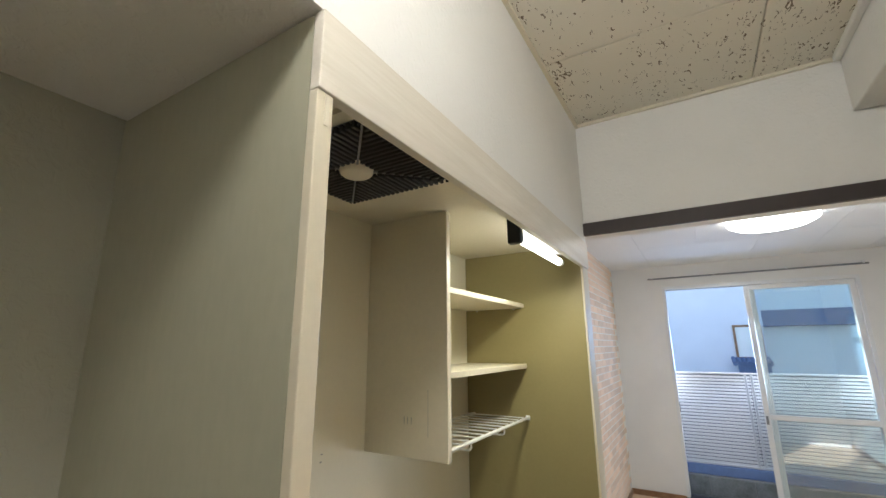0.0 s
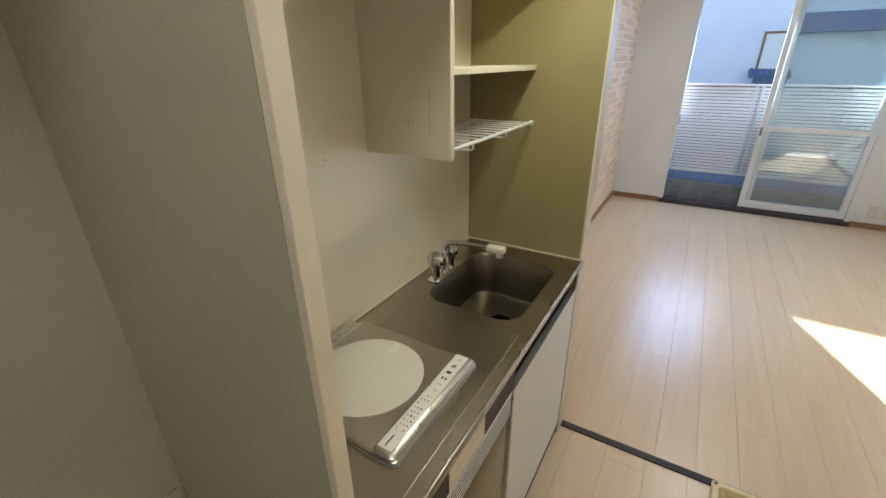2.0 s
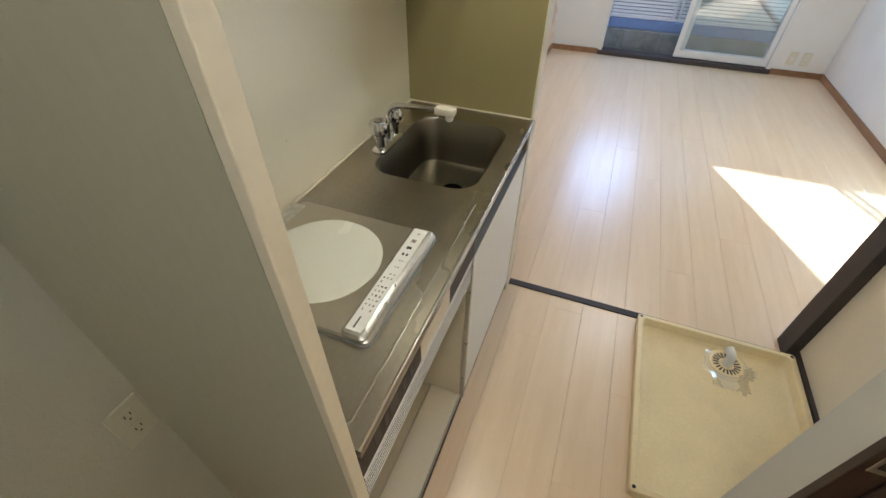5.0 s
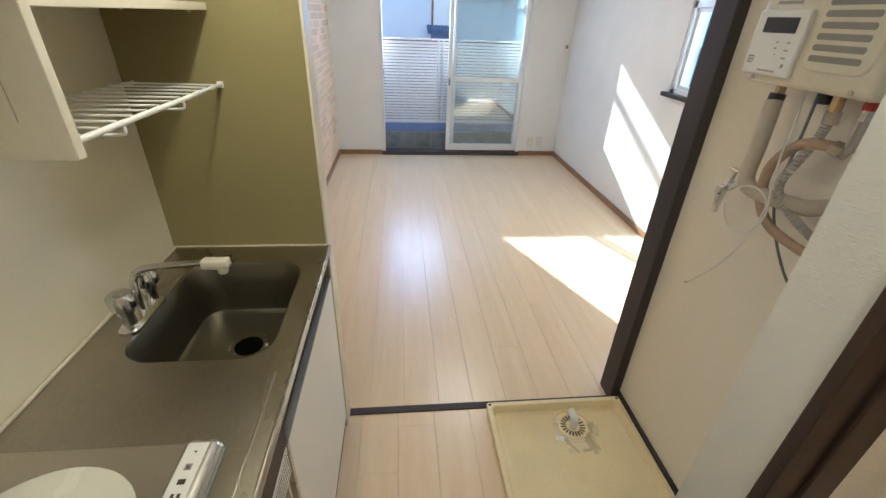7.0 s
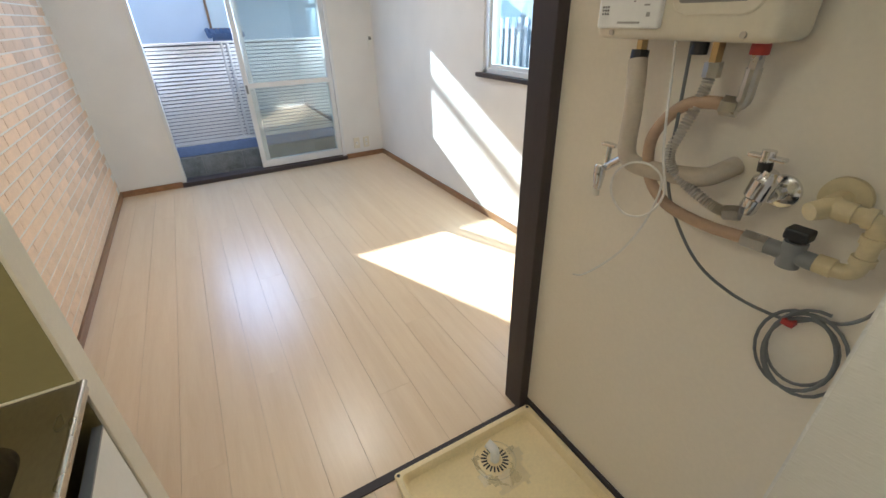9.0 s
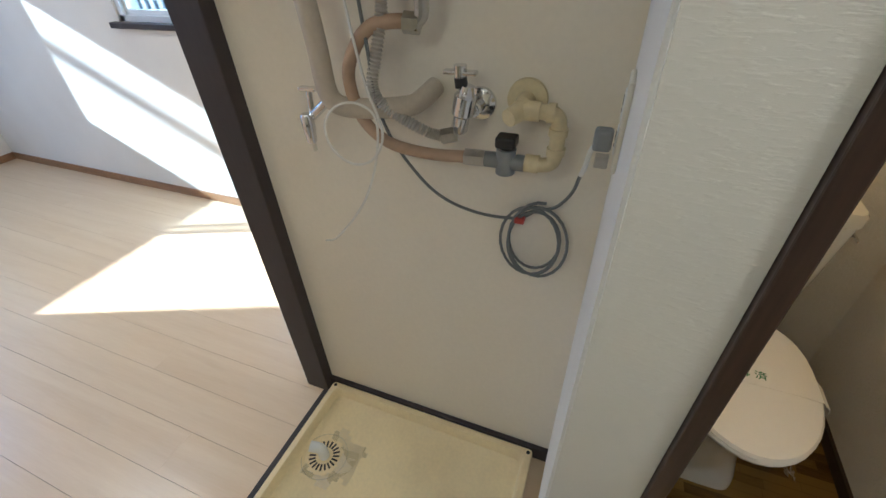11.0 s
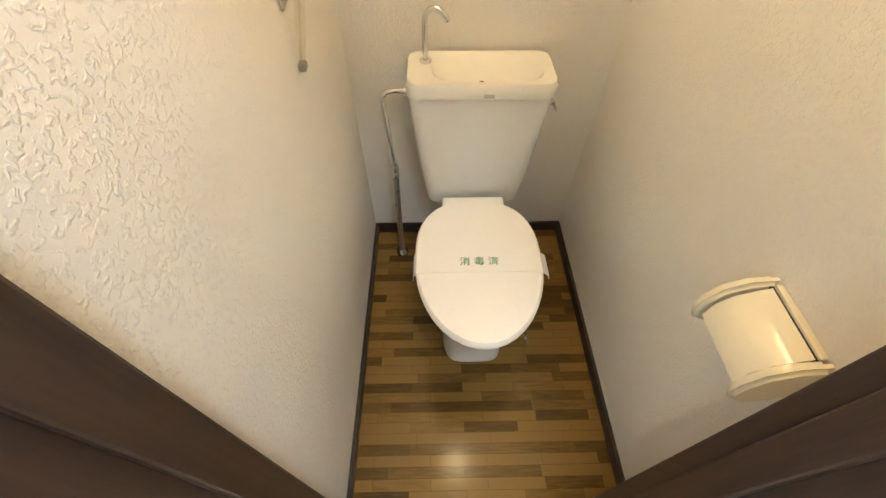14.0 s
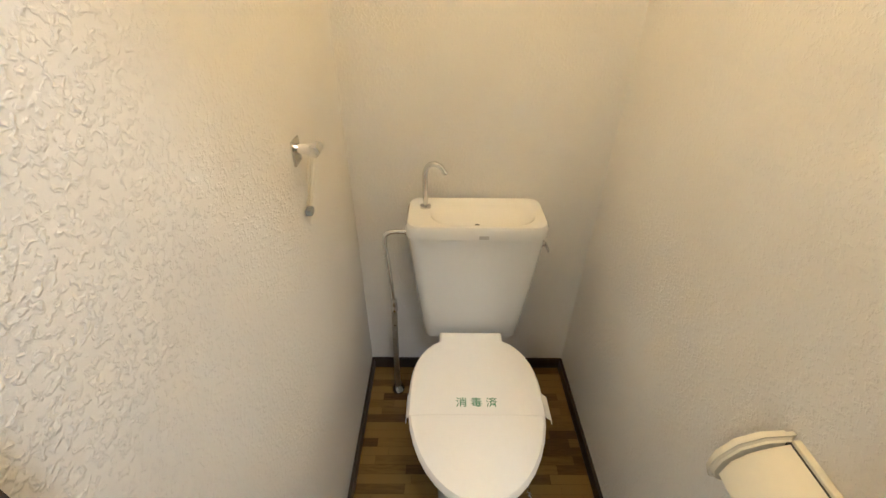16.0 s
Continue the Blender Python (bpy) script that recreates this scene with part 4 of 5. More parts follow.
for p in inner:
    d = Vector((p.x - hcx, p.y - hcy))
    sx = ((ox1 if d.x > 0 else ox0) - hcx) / d.x if abs(d.x) > 1e-6 else 1e9
    sy = ((oy1 if d.y > 0 else oy0) - hcy) / d.y if abs(d.y) > 1e-6 else 1e9
    s = min(sx, sy)
    outer.append(Vector((hcx + d.x * s, hcy + d.y * s, Z_CTR)))
for q in ((ox0, oy0), (ox0, oy1), (ox1, oy0), (ox1, oy1)):
    near = min(range(len(outer)), key=lambda i: (outer[i].x - q[0])**2 + (outer[i].y - q[1])**2)
    outer[near] = Vector((q[0], q[1], Z_CTR))
loft(bm, [[p + Vector((0, 0, -0.024)) for p in outer], outer, inner], (False, False))
part("worktop", bm, M_STEEL, counter)
bm = bmesh.new()
rings = [rounded(hcx, hcy, hole_w, hole_d, 0.07, Z_CTR, 8), rounded(hcx, hcy, hole_w - 0.012, hole_d - 0.012, 0.066, Z_CTR - 0.008, 8), rounded(hcx, hcy, hole_w - 0.022, hole_d - 0.022, 0.062, Z_CTR - 0.140, 8),
         rounded(hcx, hcy, hole_w - 0.034, hole_d - 0.034, 0.056, Z_CTR - 0.156, 8), rounded(hcx, hcy, hole_w - 0.060, hole_d - 0.060, 0.05, Z_CTR - 0.163, 8)]
loft(bm, rings, (False, True))
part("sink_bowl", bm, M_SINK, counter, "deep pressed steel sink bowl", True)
DRX, DRY = 0.372, -0.357
bm = bmesh.new()
lathe(bm, [(0.048, 0.000), (0.052, 0.0022), (0.038, 0.003), (0.036, 0.001)], 32, pose(DRX, DRY, Z_CTR - 0.163))
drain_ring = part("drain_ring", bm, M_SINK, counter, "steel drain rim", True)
# black disc in place of a sunk hole, darkness in its colour
part("drain_hole", cyl(bmesh.new(), (DRX, DRY, Z_CTR - 0.1628), (DRX, DRY, Z_CTR - 0.1588), 0.0365, seg=28), M_HOLE, drain_ring, "drain hole as a black disc, its shade in the colour")
bm = new_box(X_BACK + 0.004, X_BACK + 0.012, Y_KL + 0.004, Y_KR - 0.001, Z_CTR, Z_CTR + 0.006, bevel=0.002)
box(bm, X_BACK + 0.012, CX1 - 0.01, Y_KR - 0.006, Y_KR - 0.001, Z_CTR, Z_CTR + 0.005, bevel=0.002)
part("upstand", bm, M_EDGE, counter, "pale sealant line along the wall")
bm = bmesh.new()
cyl(bm, (CX1 - 0.002, Y_KL + 0.004, Z_CTR - 0.004), (CX1 - 0.002, Y_KR - 0.001, Z_CTR - 0.004), 0.006, seg=12)
line = spline([(CX1 - 0.034, -0.62, Z_CTR - 0.0025), (CX1 - 0.034, -0.9, Z_CTR - 0.0025), (CX1 - 0.034, -1.19, Z_CTR - 0.0025), (CX1 - 0.040, -1.235, Z_CTR - 0.0025), (CX1 - 0.062, Y_KL + 0.006, Z_CTR - 0.0025)], 6)
part("bead", sweep(bmesh.new(), line, 0.0036, 10), M_STEEL, counter, "raised drip bead", True)
part("front_edge", bm, M_STEEL, counter, "rolled steel front edge", True)

hob = thing("hob", "steel electric hob with one round white plate", "hob")
HX0, HX1, HY0, HY1 = 0.130, 0.490, -1.104, -0.780
part("body", loft(bmesh.new(), [rounded((HX0 + HX1) / 2, (HY0 + HY1) / 2, HX1 - HX0, HY1 - HY0, 0.012, Z_CTR), rounded((HX0 + HX1) / 2, (HY0 + HY1) / 2, HX1 - HX0, HY1 - HY0, 0.012, Z_CTR + 0.008), rounded((HX0 + HX1) / 2, (HY0 + HY1) / 2, HX1 - HX0 - 0.008, HY1 - HY0 - 0.008, 0.010, Z_CTR + 0.011)]), M_HOBSTEEL, hob)
# thin dark base drawn for the shaded gap under the hob
part("gap_line", loft(bmesh.new(), [rounded((HX0 + HX1) / 2, (HY0 + HY1) / 2, HX1 - HX0 + 0.006, HY1 - HY0 + 0.006, 0.014, Z_CTR + z) for z in (0.0, 0.0022)]), M_GREY, hob, "dark line under the hob, the gap's shade put in its colour")
part("plate", cyl(bmesh.new(), (0.292, -0.944, Z_CTR + 0.010), (0.292, -0.944, Z_CTR + 0.0125), 0.129, seg=64), M_HOTPLATE, hob, "round off-white cooking plate")
part("control_bar", loft(bmesh.new(), [rounded(0.459, (HY0 + HY1) / 2, 0.052, HY1 - HY0, 0.012, Z_CTR + 0.004), rounded(0.459, (HY0 + HY1) / 2, 0.052, HY1 - HY0, 0.012, Z_CTR + 0.014), rounded(0.457, (HY0 + HY1) / 2, 0.040, HY1 - HY0 - 0.010, 0.008, Z_CTR + 0.019)]), M_DULL, hob, smooth=True)
bar_label = part("label", new_box(0.440, 0.472, HY0 + 0.012, HY1 - 0.010, Z_CTR + 0.0188, Z_CTR + 0.0202), M_WHITE, hob, "white printed control label")
def bar_print(x, y, w, h, mat):
    w, h = 0.75 * w, 0.75 * h
    part("print", new_box(x - w / 2, x + w / 2, y - h / 2, y + h / 2, Z_CTR + 0.0202, Z_CTR + 0.0205), mat, bar_label)


# round symbols at the far end, arrows in the middle, rows of small characters at the near end
for y, x, w, h in ((HY1 - 0.026, 0.457, 0.005, 0.004), (HY1 - 0.052, 0.456, 0.014, 0.014), (HY1 - 0.076, 0.456, 0.015, 0.011), (HY1 - 0.098, 0.452, 0.006, 0.010), (HY1 - 0.098, 0.461, 0.006, 0.010)):
    bar_print(x, y, w, h, M_PRINT if h > 0.012 else M_INK)
bar_print(0.456, HY1 - 0.052, 0.006, 0.006, M_RED)
for y in (HY1 - 0.122, HY1 - 0.142):
    for dx in (-0.003, 0.003):
        bar_print(0.457 + dx, y + abs(dx), 0.005, 0.0022, M_INK)
random.seed(7)
for k in range(9):
    y = HY0 + 0.062 + 0.0125 * k
    for x in (0.447, 0.455, 0.463):
        if random.random() < 0.8:
            bar_print(x, y, random.uniform(0.003, 0.006), random.uniform(0.004, 0.0085), random.choice((M_PRINT, M_PRINT, M_INK)))
part("print", new_box(0.452, 0.455, HY0 + 0.018, HY0 + 0.045, Z_CTR + 0.0202, Z_CTR + 0.0205), M_INK, bar_label)
part("foil", new_box(0.114, 0.150, HY0 + 0.01, HY1 - 0.02, Z_CTR + 0.0112, Z_CTR + 0.0132), M_SILVERTAPE, hob, "strip of crumpled silver tape")

# ---- laundry pan ----
pan = thing("washing_machine_pan", "beige plastic washing-machine pan on the floor", "drain pan")
PX0, PX1, PY0, PY1 = 1.141, 1.736, -0.802, -0.042
pcx, pcy, pw, pd = (PX0 + PX1) / 2, (PY0 + PY1) / 2, PX1 - PX0, PY1 - PY0
bm = bmesh.new()
loft(bm, [rounded(pcx, pcy, pw - 0.01, pd - 0.01, 0.012, 0.0), rounded(pcx, pcy, pw, pd, 0.014, 0.046), rounded(pcx, pcy, pw - 0.006, pd - 0.006, 0.012, 0.050), rounded(pcx, pcy, pw - 0.040, pd - 0.040, 0.02, 0.050),
          rounded(pcx, pcy, pw - 0.048, pd - 0.048, 0.02, 0.045), rounded(pcx, pcy, pw - 0.062, pd - 0.062, 0.025, 0.016), rounded(pcx, pcy, pw - 0.09, pd - 0.09, 0.025, 0.010)])
part("tray", bm, M_PAN, pan, smooth=True)
for x, y in ((PX0 + 0.014, PY0 + 0.014), (PX0 + 0.014, PY1 - 0.014), (PX1 - 0.014, PY0 + 0.014), (PX1 - 0.014, PY1 - 0.014)):
    part("screw_hole", cyl(bmesh.new(), (x, y, 0.049), (x, y, 0.0512), 0.006, seg=16), M_BLACK, pan)
DX, DY = 1.492, -0.155
part("grate_groove", lathe(bmesh.new(), [(0.078, 0.0), (0.078, 0.0016), (0.075, 0.0016), (0.075, 0.0)], 40, pose(DX, DY, 0.0096)), M_ELBOW, pan)
bm = bmesh.new()
lathe(bm, [(0.066, 0.0), (0.066, 0.004), (0.063, 0.006), (0.052, 0.006), (0.050, 0.003)], 40, pose(DX, DY, 0.0095))
grate = part("drain_grate", bm, M_PAN, pan, "round slotted drain grate", True)
for k in range(20):
    a = radians(18 * k)
    for r in (0.040,):
        bm = new_box(-0.011, 0.011, -0.0028, 0.0028, 0, 0.0012)
        ob = part("slot", bm, M_BLACK, grate)
        ob.matrix_world = pose(DX + r * math.cos(a), DY + r * math.sin(a), 0.0126, 0, 0, 18 * k)
bm = bmesh.new()
sweep(bm, spline([(DX, DY, 0.012), (DX, DY, 0.045), (DX - 0.002, DY + 0.008, 0.062), (DX - 0.01, DY + 0.035, 0.07)], 6), 0.017, 16)
part("hose_spigot", bm, M_WHITE, pan, "white elbow spigot", True)

# ---- toilet ----
toilet = thing("toilet", "white ceramic toilet with closed lid and paper seal", "toilet")
TCY = -1.300


def egg(x_front, x_back, half, z, n=40, square=2.3, front=2.0):
    """Outline of bowl or lid: broad behind, narrower in front."""
    out = []
    xm = x_front + 0.55 * (x_back - x_front)
    for k in range(n):
        a = 2 * math.pi * k / n
        c, s = math.cos(a), math.sin(a)
        e = front if c < 0 else square
        rx = xm - x_front if c < 0 else x_back - xm
        out.append(Vector((xm + math.copysign(abs(c) ** (2 / e), c) * rx, TCY + math.copysign(abs(s) ** (2 / e), s) * half, z)))
    return out


bm = bmesh.new()
loft(bm, [egg(1.838, 2.30, 0.104, 0.0, square=6, front=5), egg(1.842, 2.30, 0.102, 0.03, square=6, front=5), egg(1.865, 2.28, 0.092, 0.12, square=5, front=3.5), egg(1.86, 2.27, 0.10, 0.18, square=4, front=2.6), egg(1.84, 2.26, 0.125, 0.24, square=3), egg(1.745, 2.24, 0.165, 0.33), egg(1.725, 2.24, 0.172, 0.362), egg(1.73, 2.24, 0.168, 0.368)])
part("bowl", bm, M_CERAMIC, toilet, smooth=True)
bm = bmesh.new()
loft(bm, [egg(1.712, 2.203, 0.180, 0.370, square=2.7), egg(1.708, 2.203, 0.182, 0.380, square=2.7), egg(1.712, 2.203, 0.179, 0.386, square=2.7)])
part("seat", bm, M_LID, toilet, smooth=True)
bm = bmesh.new()
loft(bm, [egg(1.712, 2.200, 0.178, 0.387, square=2.7), egg(1.708, 2.203, 0.182, 0.393, square=2.7), egg(1.715, 2.200, 0.176, 0.401, square=2.7), egg(1.80, 2.13, 0.115, 0.4055, square=2.6)])
part("lid", bm, M_LID, toilet, smooth=True)
bm = bmesh.new()
box(bm, 2.19, 2.240, TCY - 0.10, TCY + 0.10, 0.330, 0.386, bevel=0.008)
part("hinge_block", bm, M_LID, toilet)


def tank_ring(z, w0, x0):
    return rounded((x0 + 2.418) / 2, TCY - 0.004, 2.418 - x0, w0, 0.035, z, 6)


bm = bmesh.new()
loft(bm, [tank_ring(0.334, 0.28, 2.27), tank_ring(0.341, 0.306, 2.262), tank_ring(0.40, 0.322, 2.258), tank_ring(0.56, 0.358, 2.25), tank_ring(0.733, 0.390, 2.245)])
tank = part("tank", bm, M_CERAMIC, toilet, smooth=True)
bm = bmesh.new()
loft(bm, [tank_ring(0.734, 0.391, 2.244), tank_ring(0.738, 0.400, 2.238), tank_ring(0.766, 0.400, 2.238), tank_ring(0.776, 0.388, 2.244), rounded(2.334, TCY - 0.022, 0.150, 0.30, 0.06, 0.774, 6), rounded(2.330, TCY - 0.022, 0.135, 0.275, 0.055, 0.762, 6), rounded(2.322, TCY - 0.022, 0.100, 0.20, 0.045, 0.746, 6), rounded(2.316, TCY - 0.014, 0.04, 0.10, 0.018, 0.742, 6)])
part("tank_lid", bm, M_CERAMIC, toilet, "tank lid with a hand basin", True)
part("basin_hole", cyl(bmesh.new(), (2.312, TCY - 0.008, 0.7415), (2.312, TCY - 0.008, 0.7432), 0.007, seg=16), M_BLACK, toilet)
part("badge", new_box(2.2355, 2.2375, TCY - 0.035, TCY - 0.008, 0.742, 0.752), M_DULL, toilet)
bm = bmesh.new()
sweep(bm, spline([(2.362, -1.157, 0.774), (2.362, -1.157, 0.86), (2.361, -1.160, 0.892), (2.356, -1.176, 0.911), (2.350, -1.198, 0.908), (2.345, -1.216, 0.885)], 6), 0.0075, 14)
spout = part("spout", bm, M_CHROME, toilet, "bent chrome hand-wash spout", True)
part("spout_base", lathe(bmesh.new(), [(0.016, 0), (0.016, 0.005), (0.010, 0.008)], 24, pose(2.362, -1.157, 0.775)), M_CHROME, toilet)
bm = cyl(bmesh.new(), (2.30, TCY - 0.188, 0.690), (2.30, TCY - 0.208, 0.690), 0.009, seg=20)
box(bm, 2.258, 2.303, TCY - 0.214, TCY - 0.207, 0.685, 0.695, bevel=0.003)
part("flush_lever", bm, M_CHROME, toilet, "chrome flush lever")
paper = thing("paper_seal", "white paper band across the toilet lid with green print", "paper band")
def lid_top(u):
    u = abs(u)
    return 0.4055 if u < 0.63 else 0.4055 - (u - 0.63) / 0.337 * 0.0045 if u < 0.967 else 0.401 - (u - 0.967) / 0.033 * 0.008


pts = [(TCY + 0.182 * u, lid_top(u) + 0.0009) for u in [-1.0, -0.985, -0.967, -0.85, -0.74, -0.63, -0.3, 0.0, 0.3, 0.63, 0.74, 0.85, 0.967, 0.985, 1.0]]
pts = [(TCY - 0.199, 0.366), (TCY - 0.196, 0.382), *pts, (TCY + 0.186, 0.384), (TCY + 0.187, 0.366)]
under = [(TCY + (y - TCY) * 0.992, z - 0.0012) for y, z in reversed(pts)]
bm = loft(bmesh.new(), [[Vector((x, y, z)) for y, z in pts + under] for x in (1.925, 1.998)])
part("band", bm, M_LID, paper)
for k, ch in enumerate("\u6d88\u6bd2\u6e08"):
    curve = bpy.data.curves.new("print", "FONT")
    curve.body, curve.size, curve.extrude, curve.align_x, curve.align_y, curve.offset = ch, 0.031, 0.0002, "CENTER", "CENTER", 0.0002
    ob = new("print", curve)
    dg = bpy.context.evaluated_depsgraph_get()
    me = bpy.data.meshes.new_from_object(ob.evaluated_get(dg))
    bpy.data.objects.remove(ob)
    me.materials.clear()
    me.materials.append(M_GREEN)
    ob = new("print", me)
    ob.parent = paper
    ob.matrix_world = pose(1.960, TCY + 0.040 - 0.040 * k, 0.4067, 0, 0, -90)
    tagged(ob, "green printed character")

pipe = thing("water_pipe", "chrome water supply pipe beside the toilet tank", "pipe")
bm = bmesh.new()
sweep(bm, spline([(2.315, -1.042, 0.02), (2.318, -1.043, 0.20), (2.337, -1.046, 0.404)], 6), 0.010, 14)
part("lower_tube", bm, M_DULL, pipe, smooth=True)
bm = bmesh.new()
sweep(bm, spline([(2.337, -1.046, 0.42), (2.345, -1.036, 0.58), (2.345, -1.030, 0.66), (2.345, -1.039, 0.69), (2.345, -1.064, 0.699), (2.345, -1.112, 0.697)], 6), 0.0075, 14)
part("upper_tube", bm, M_CHROME, pipe, smooth=True)
part("coupling", lathe(bmesh.new(), [(0.010, 0), (0.013, 0.006), (0.013, 0.02), (0.009, 0.026), (0.012, 0.034), (0.012, 0.05), (0.008, 0.056)], 20, pose(2.337, -1.046, 0.385)), M_CHROME, pipe, smooth=True)
part("floor_flange", lathe(bmesh.new(), [(0.026, 0), (0.025, 0.006), (0.014, 0.016), (0.011, 0.02)], 24, pose(2.315, -1.042, 0.0)), M_CHROME, pipe, smooth=True)
part("tank_nut", cyl(bmesh.new(), (2.345, -1.095, 0.697), (2.345, -1.113, 0.697), 0.012, seg=6), M_CHROME, pipe)

toilet_lamp = thing("toilet_ceiling_lamp", "warm round globe lamp on the toilet ceiling", "lamp")
part("base", cyl(bmesh.new(), (1.95, -1.32, 2.27), (1.95, -1.32, 2.30), 0.06, seg=32), M_WHITE, toilet_lamp)
bm = bmesh.new()
bmesh.ops.create_uvsphere(bm, u_segments=28, v_segments=16, radius=0.07, matrix=pose(1.95, -1.32, 2.20))
globe = part("globe", bm, M_WCLAMP, toilet_lamp, smooth=True)
globe.visible_shadow = False

ceiling_lamp = thing("ceiling_lamp", "round lit white ceiling lamp in the room", "lamp")
part("base", cyl(bmesh.new(), (1.42, 2.05, 2.415), (1.42, 2.05, Z_ROOM), 0.22, seg=48), M_WHITE, ceiling_lamp)
bm = bmesh.new()
lathe(bm, [(0.001, -0.055), (0.14, -0.050), (0.22, -0.035), (0.262, -0.012), (0.268, 0.0), (0.262, 0.012)], 56, pose(1.42, 2.05, 2.415))
part("cover", bm, M_LAMP, ceiling_lamp, "glowing white cover", True)


# ---- faucet ----
faucet = thing("faucet", "chrome two-handle kitchen tap with a white spout head", "faucet")
FX = 0.182
bm = bmesh.new()
loft(bm, [rounded(FX, -0.42, 0.045, 0.15, 0.02, Z_CTR), rounded(FX, -0.42, 0.045, 0.15, 0.02, Z_CTR + 0.008), rounded(FX, -0.42, 0.03, 0.13, 0.014, Z_CTR + 0.016)])
part("base", bm, M_CHROME, faucet, smooth=True)
for y in (-0.467, -0.372):
    bm = bmesh.new()
    lathe(bm, [(0.014, 0.0), (0.013, 0.03), (0.017, 0.034), (0.017, 0.042), (0.012, 0.046)], 24, pose(FX, y, Z_CTR + 0.012))
    part("valve_body", bm, M_CHROME, faucet, smooth=True)
    bm = bmesh.new()
    prof = []
    for zz, rr in ((0.044, 0.018), (0.050, 0.0245), (0.078, 0.0255), (0.084, 0.021)):
        prof.append([Vector((FX + (rr + (0.0022 if k % 3 == 0 else 0.0)) * math.cos(2 * math.pi * k / 36), y + (rr + (0.0022 if k % 3 == 0 else 0.0)) * math.sin(2 * math.pi * k / 36), Z_CTR + 0.012 + zz)) for k in range(36)])
    loft(bm, prof)
    handle = part("handle", bm, M_CHROME, faucet, "fluted chrome-and-clear handle", True)
    part("handle_cap", cyl(bmesh.new(), (FX, y, Z_CTR + 0.096), (FX, y, Z_CTR + 0.0985), 0.012, seg=20), M_DULL, handle)
bm = bmesh.new()
sweep(bm, spline([(FX, -0.42, Z_CTR + 0.012), (FX, -0.418, Z_CTR + 0.06), (FX - 0.002, -0.408, Z_CTR + 0.092), (FX + 0.012, -0.398, Z_CTR + 0.112), (FX + 0.05, -0.392, Z_CTR + 0.118), (0.335, -0.380, Z_CTR + 0.120)], 6), 0.0085, 14)
part("spout", bm, M_CHROME, faucet, smooth=True)
bm = new_box(0.325, 0.386, -0.397, -0.367, Z_CTR + 0.107, Z_CTR + 0.130, bevel=0.006)
part("spout_head", bm, M_IVORY, faucet, "white plastic spout head", True)
part("nozzle", lathe(bmesh.new(), [(0.009, 0.0), (0.012, 0.004), (0.012, 0.018)], 20, pose(0.368, -0.382, Z_CTR + 0.092)), M_IVORY, faucet, smooth=True)

# ---- water heater in the alcove ----
heater = thing("water_heater", "ivory wall-hung instant water heater with control panel", "water heater")
WX, WY0, WY1, WZ0, WZ1 = 1.630, -0.560, -0.222, 1.383, 1.83
bm = new_box(WX, X_ALC - 0.004, WY0, WY1, WZ0, WZ1, bevel=0.018, seg=4)
part("casing", bm, M_IVORY, heater, smooth=True)
part("wall_bracket", new_box(X_ALC - 0.0045, X_ALC, WY0 + 0.03, WY1 - 0.03, WZ0 + 0.02, WZ1 + 0.02), M_DULL, heater)
ctl = part("controller", new_box(WX - 0.012, WX + 0.002, -0.372, -0.236, 1.402, 1.533, bevel=0.004), M_WHITE, heater, "white remote-control panel")
part("display", new_box(WX - 0.0135, WX - 0.0115, -0.352, -0.262, 1.488, 1.518, bevel=0.001), M_BLACK, ctl, "dark display")
for y, z, w, h in ((-0.315, 1.470, 0.010, 0.004), (-0.345, 1.470, 0.010, 0.004), (-0.315, 1.458, 0.008, 0.004), (-0.345, 1.455, 0.014, 0.004), (-0.318, 1.446, 0.005, 0.004), (-0.345, 1.440, 0.016, 0.004), (-0.350, 1.425, 0.010, 0.010), (-0.31, 1.412, 0.07, 0.005)):
    part("print", new_box(WX - 0.0128, WX - 0.0118, y - 0.35 * w, y + 0.35 * w, z - 0.35 * h, z + 0.35 * h), M_PRINT, ctl)
for k in range(9):
    part("speaker_dot", new_box(WX - 0.0128, WX - 0.0118, -0.262 + 0.006 * (k % 3), -0.259 + 0.006 * (k % 3), 1.425 + 0.006 * (k // 3), 1.428 + 0.006 * (k // 3)), M_INK, ctl)
bm = bmesh.new()
for x0, grow in ((WX + 0.002, 0.0), (WX - 0.003, 0.0), (WX - 0.0045, 0.004)):
    w, h = 0.150 - grow, 0.40 - grow
    loft_ring = [Vector((x0, -0.460 + p.x, 1.622 + p.y)) for p in rounded(0.0, 0.0, w, h, 0.03, 0.0)]
    if x0 == WX + 0.002:
        rings = []
    rings.append(loft_ring)
loft(bm, rings)
vent = part("vent_panel", bm, M_IVORY, heater)
for k in range(16):
    z = 1.446 + 0.0198 * k
    bm = bmesh.new()
    loft(bm, [[Vector((x, -0.456 + p.x, z + p.y)) for p in rounded(0.0, 0.0, 0.112, 0.0118, 0.0058, 0.0)] for x in (WX - 0.0040, WX - 0.0056)])
    part("vent_slot", bm, M_SLOT, vent, "grey vent slot")
part("name_plate", new_box(WX - 0.0015, WX + 0.001, -0.330, -0.265, 1.543, 1.549), M_PRINT, heater)
for y in (-0.265, -0.515):
    part("screw", cyl(bmesh.new(), (WX + 0.004, y, WZ0 + 0.012), (WX - 0.002, y, WZ0 + 0.012), 0.005, seg=14), M_DULL, heater)
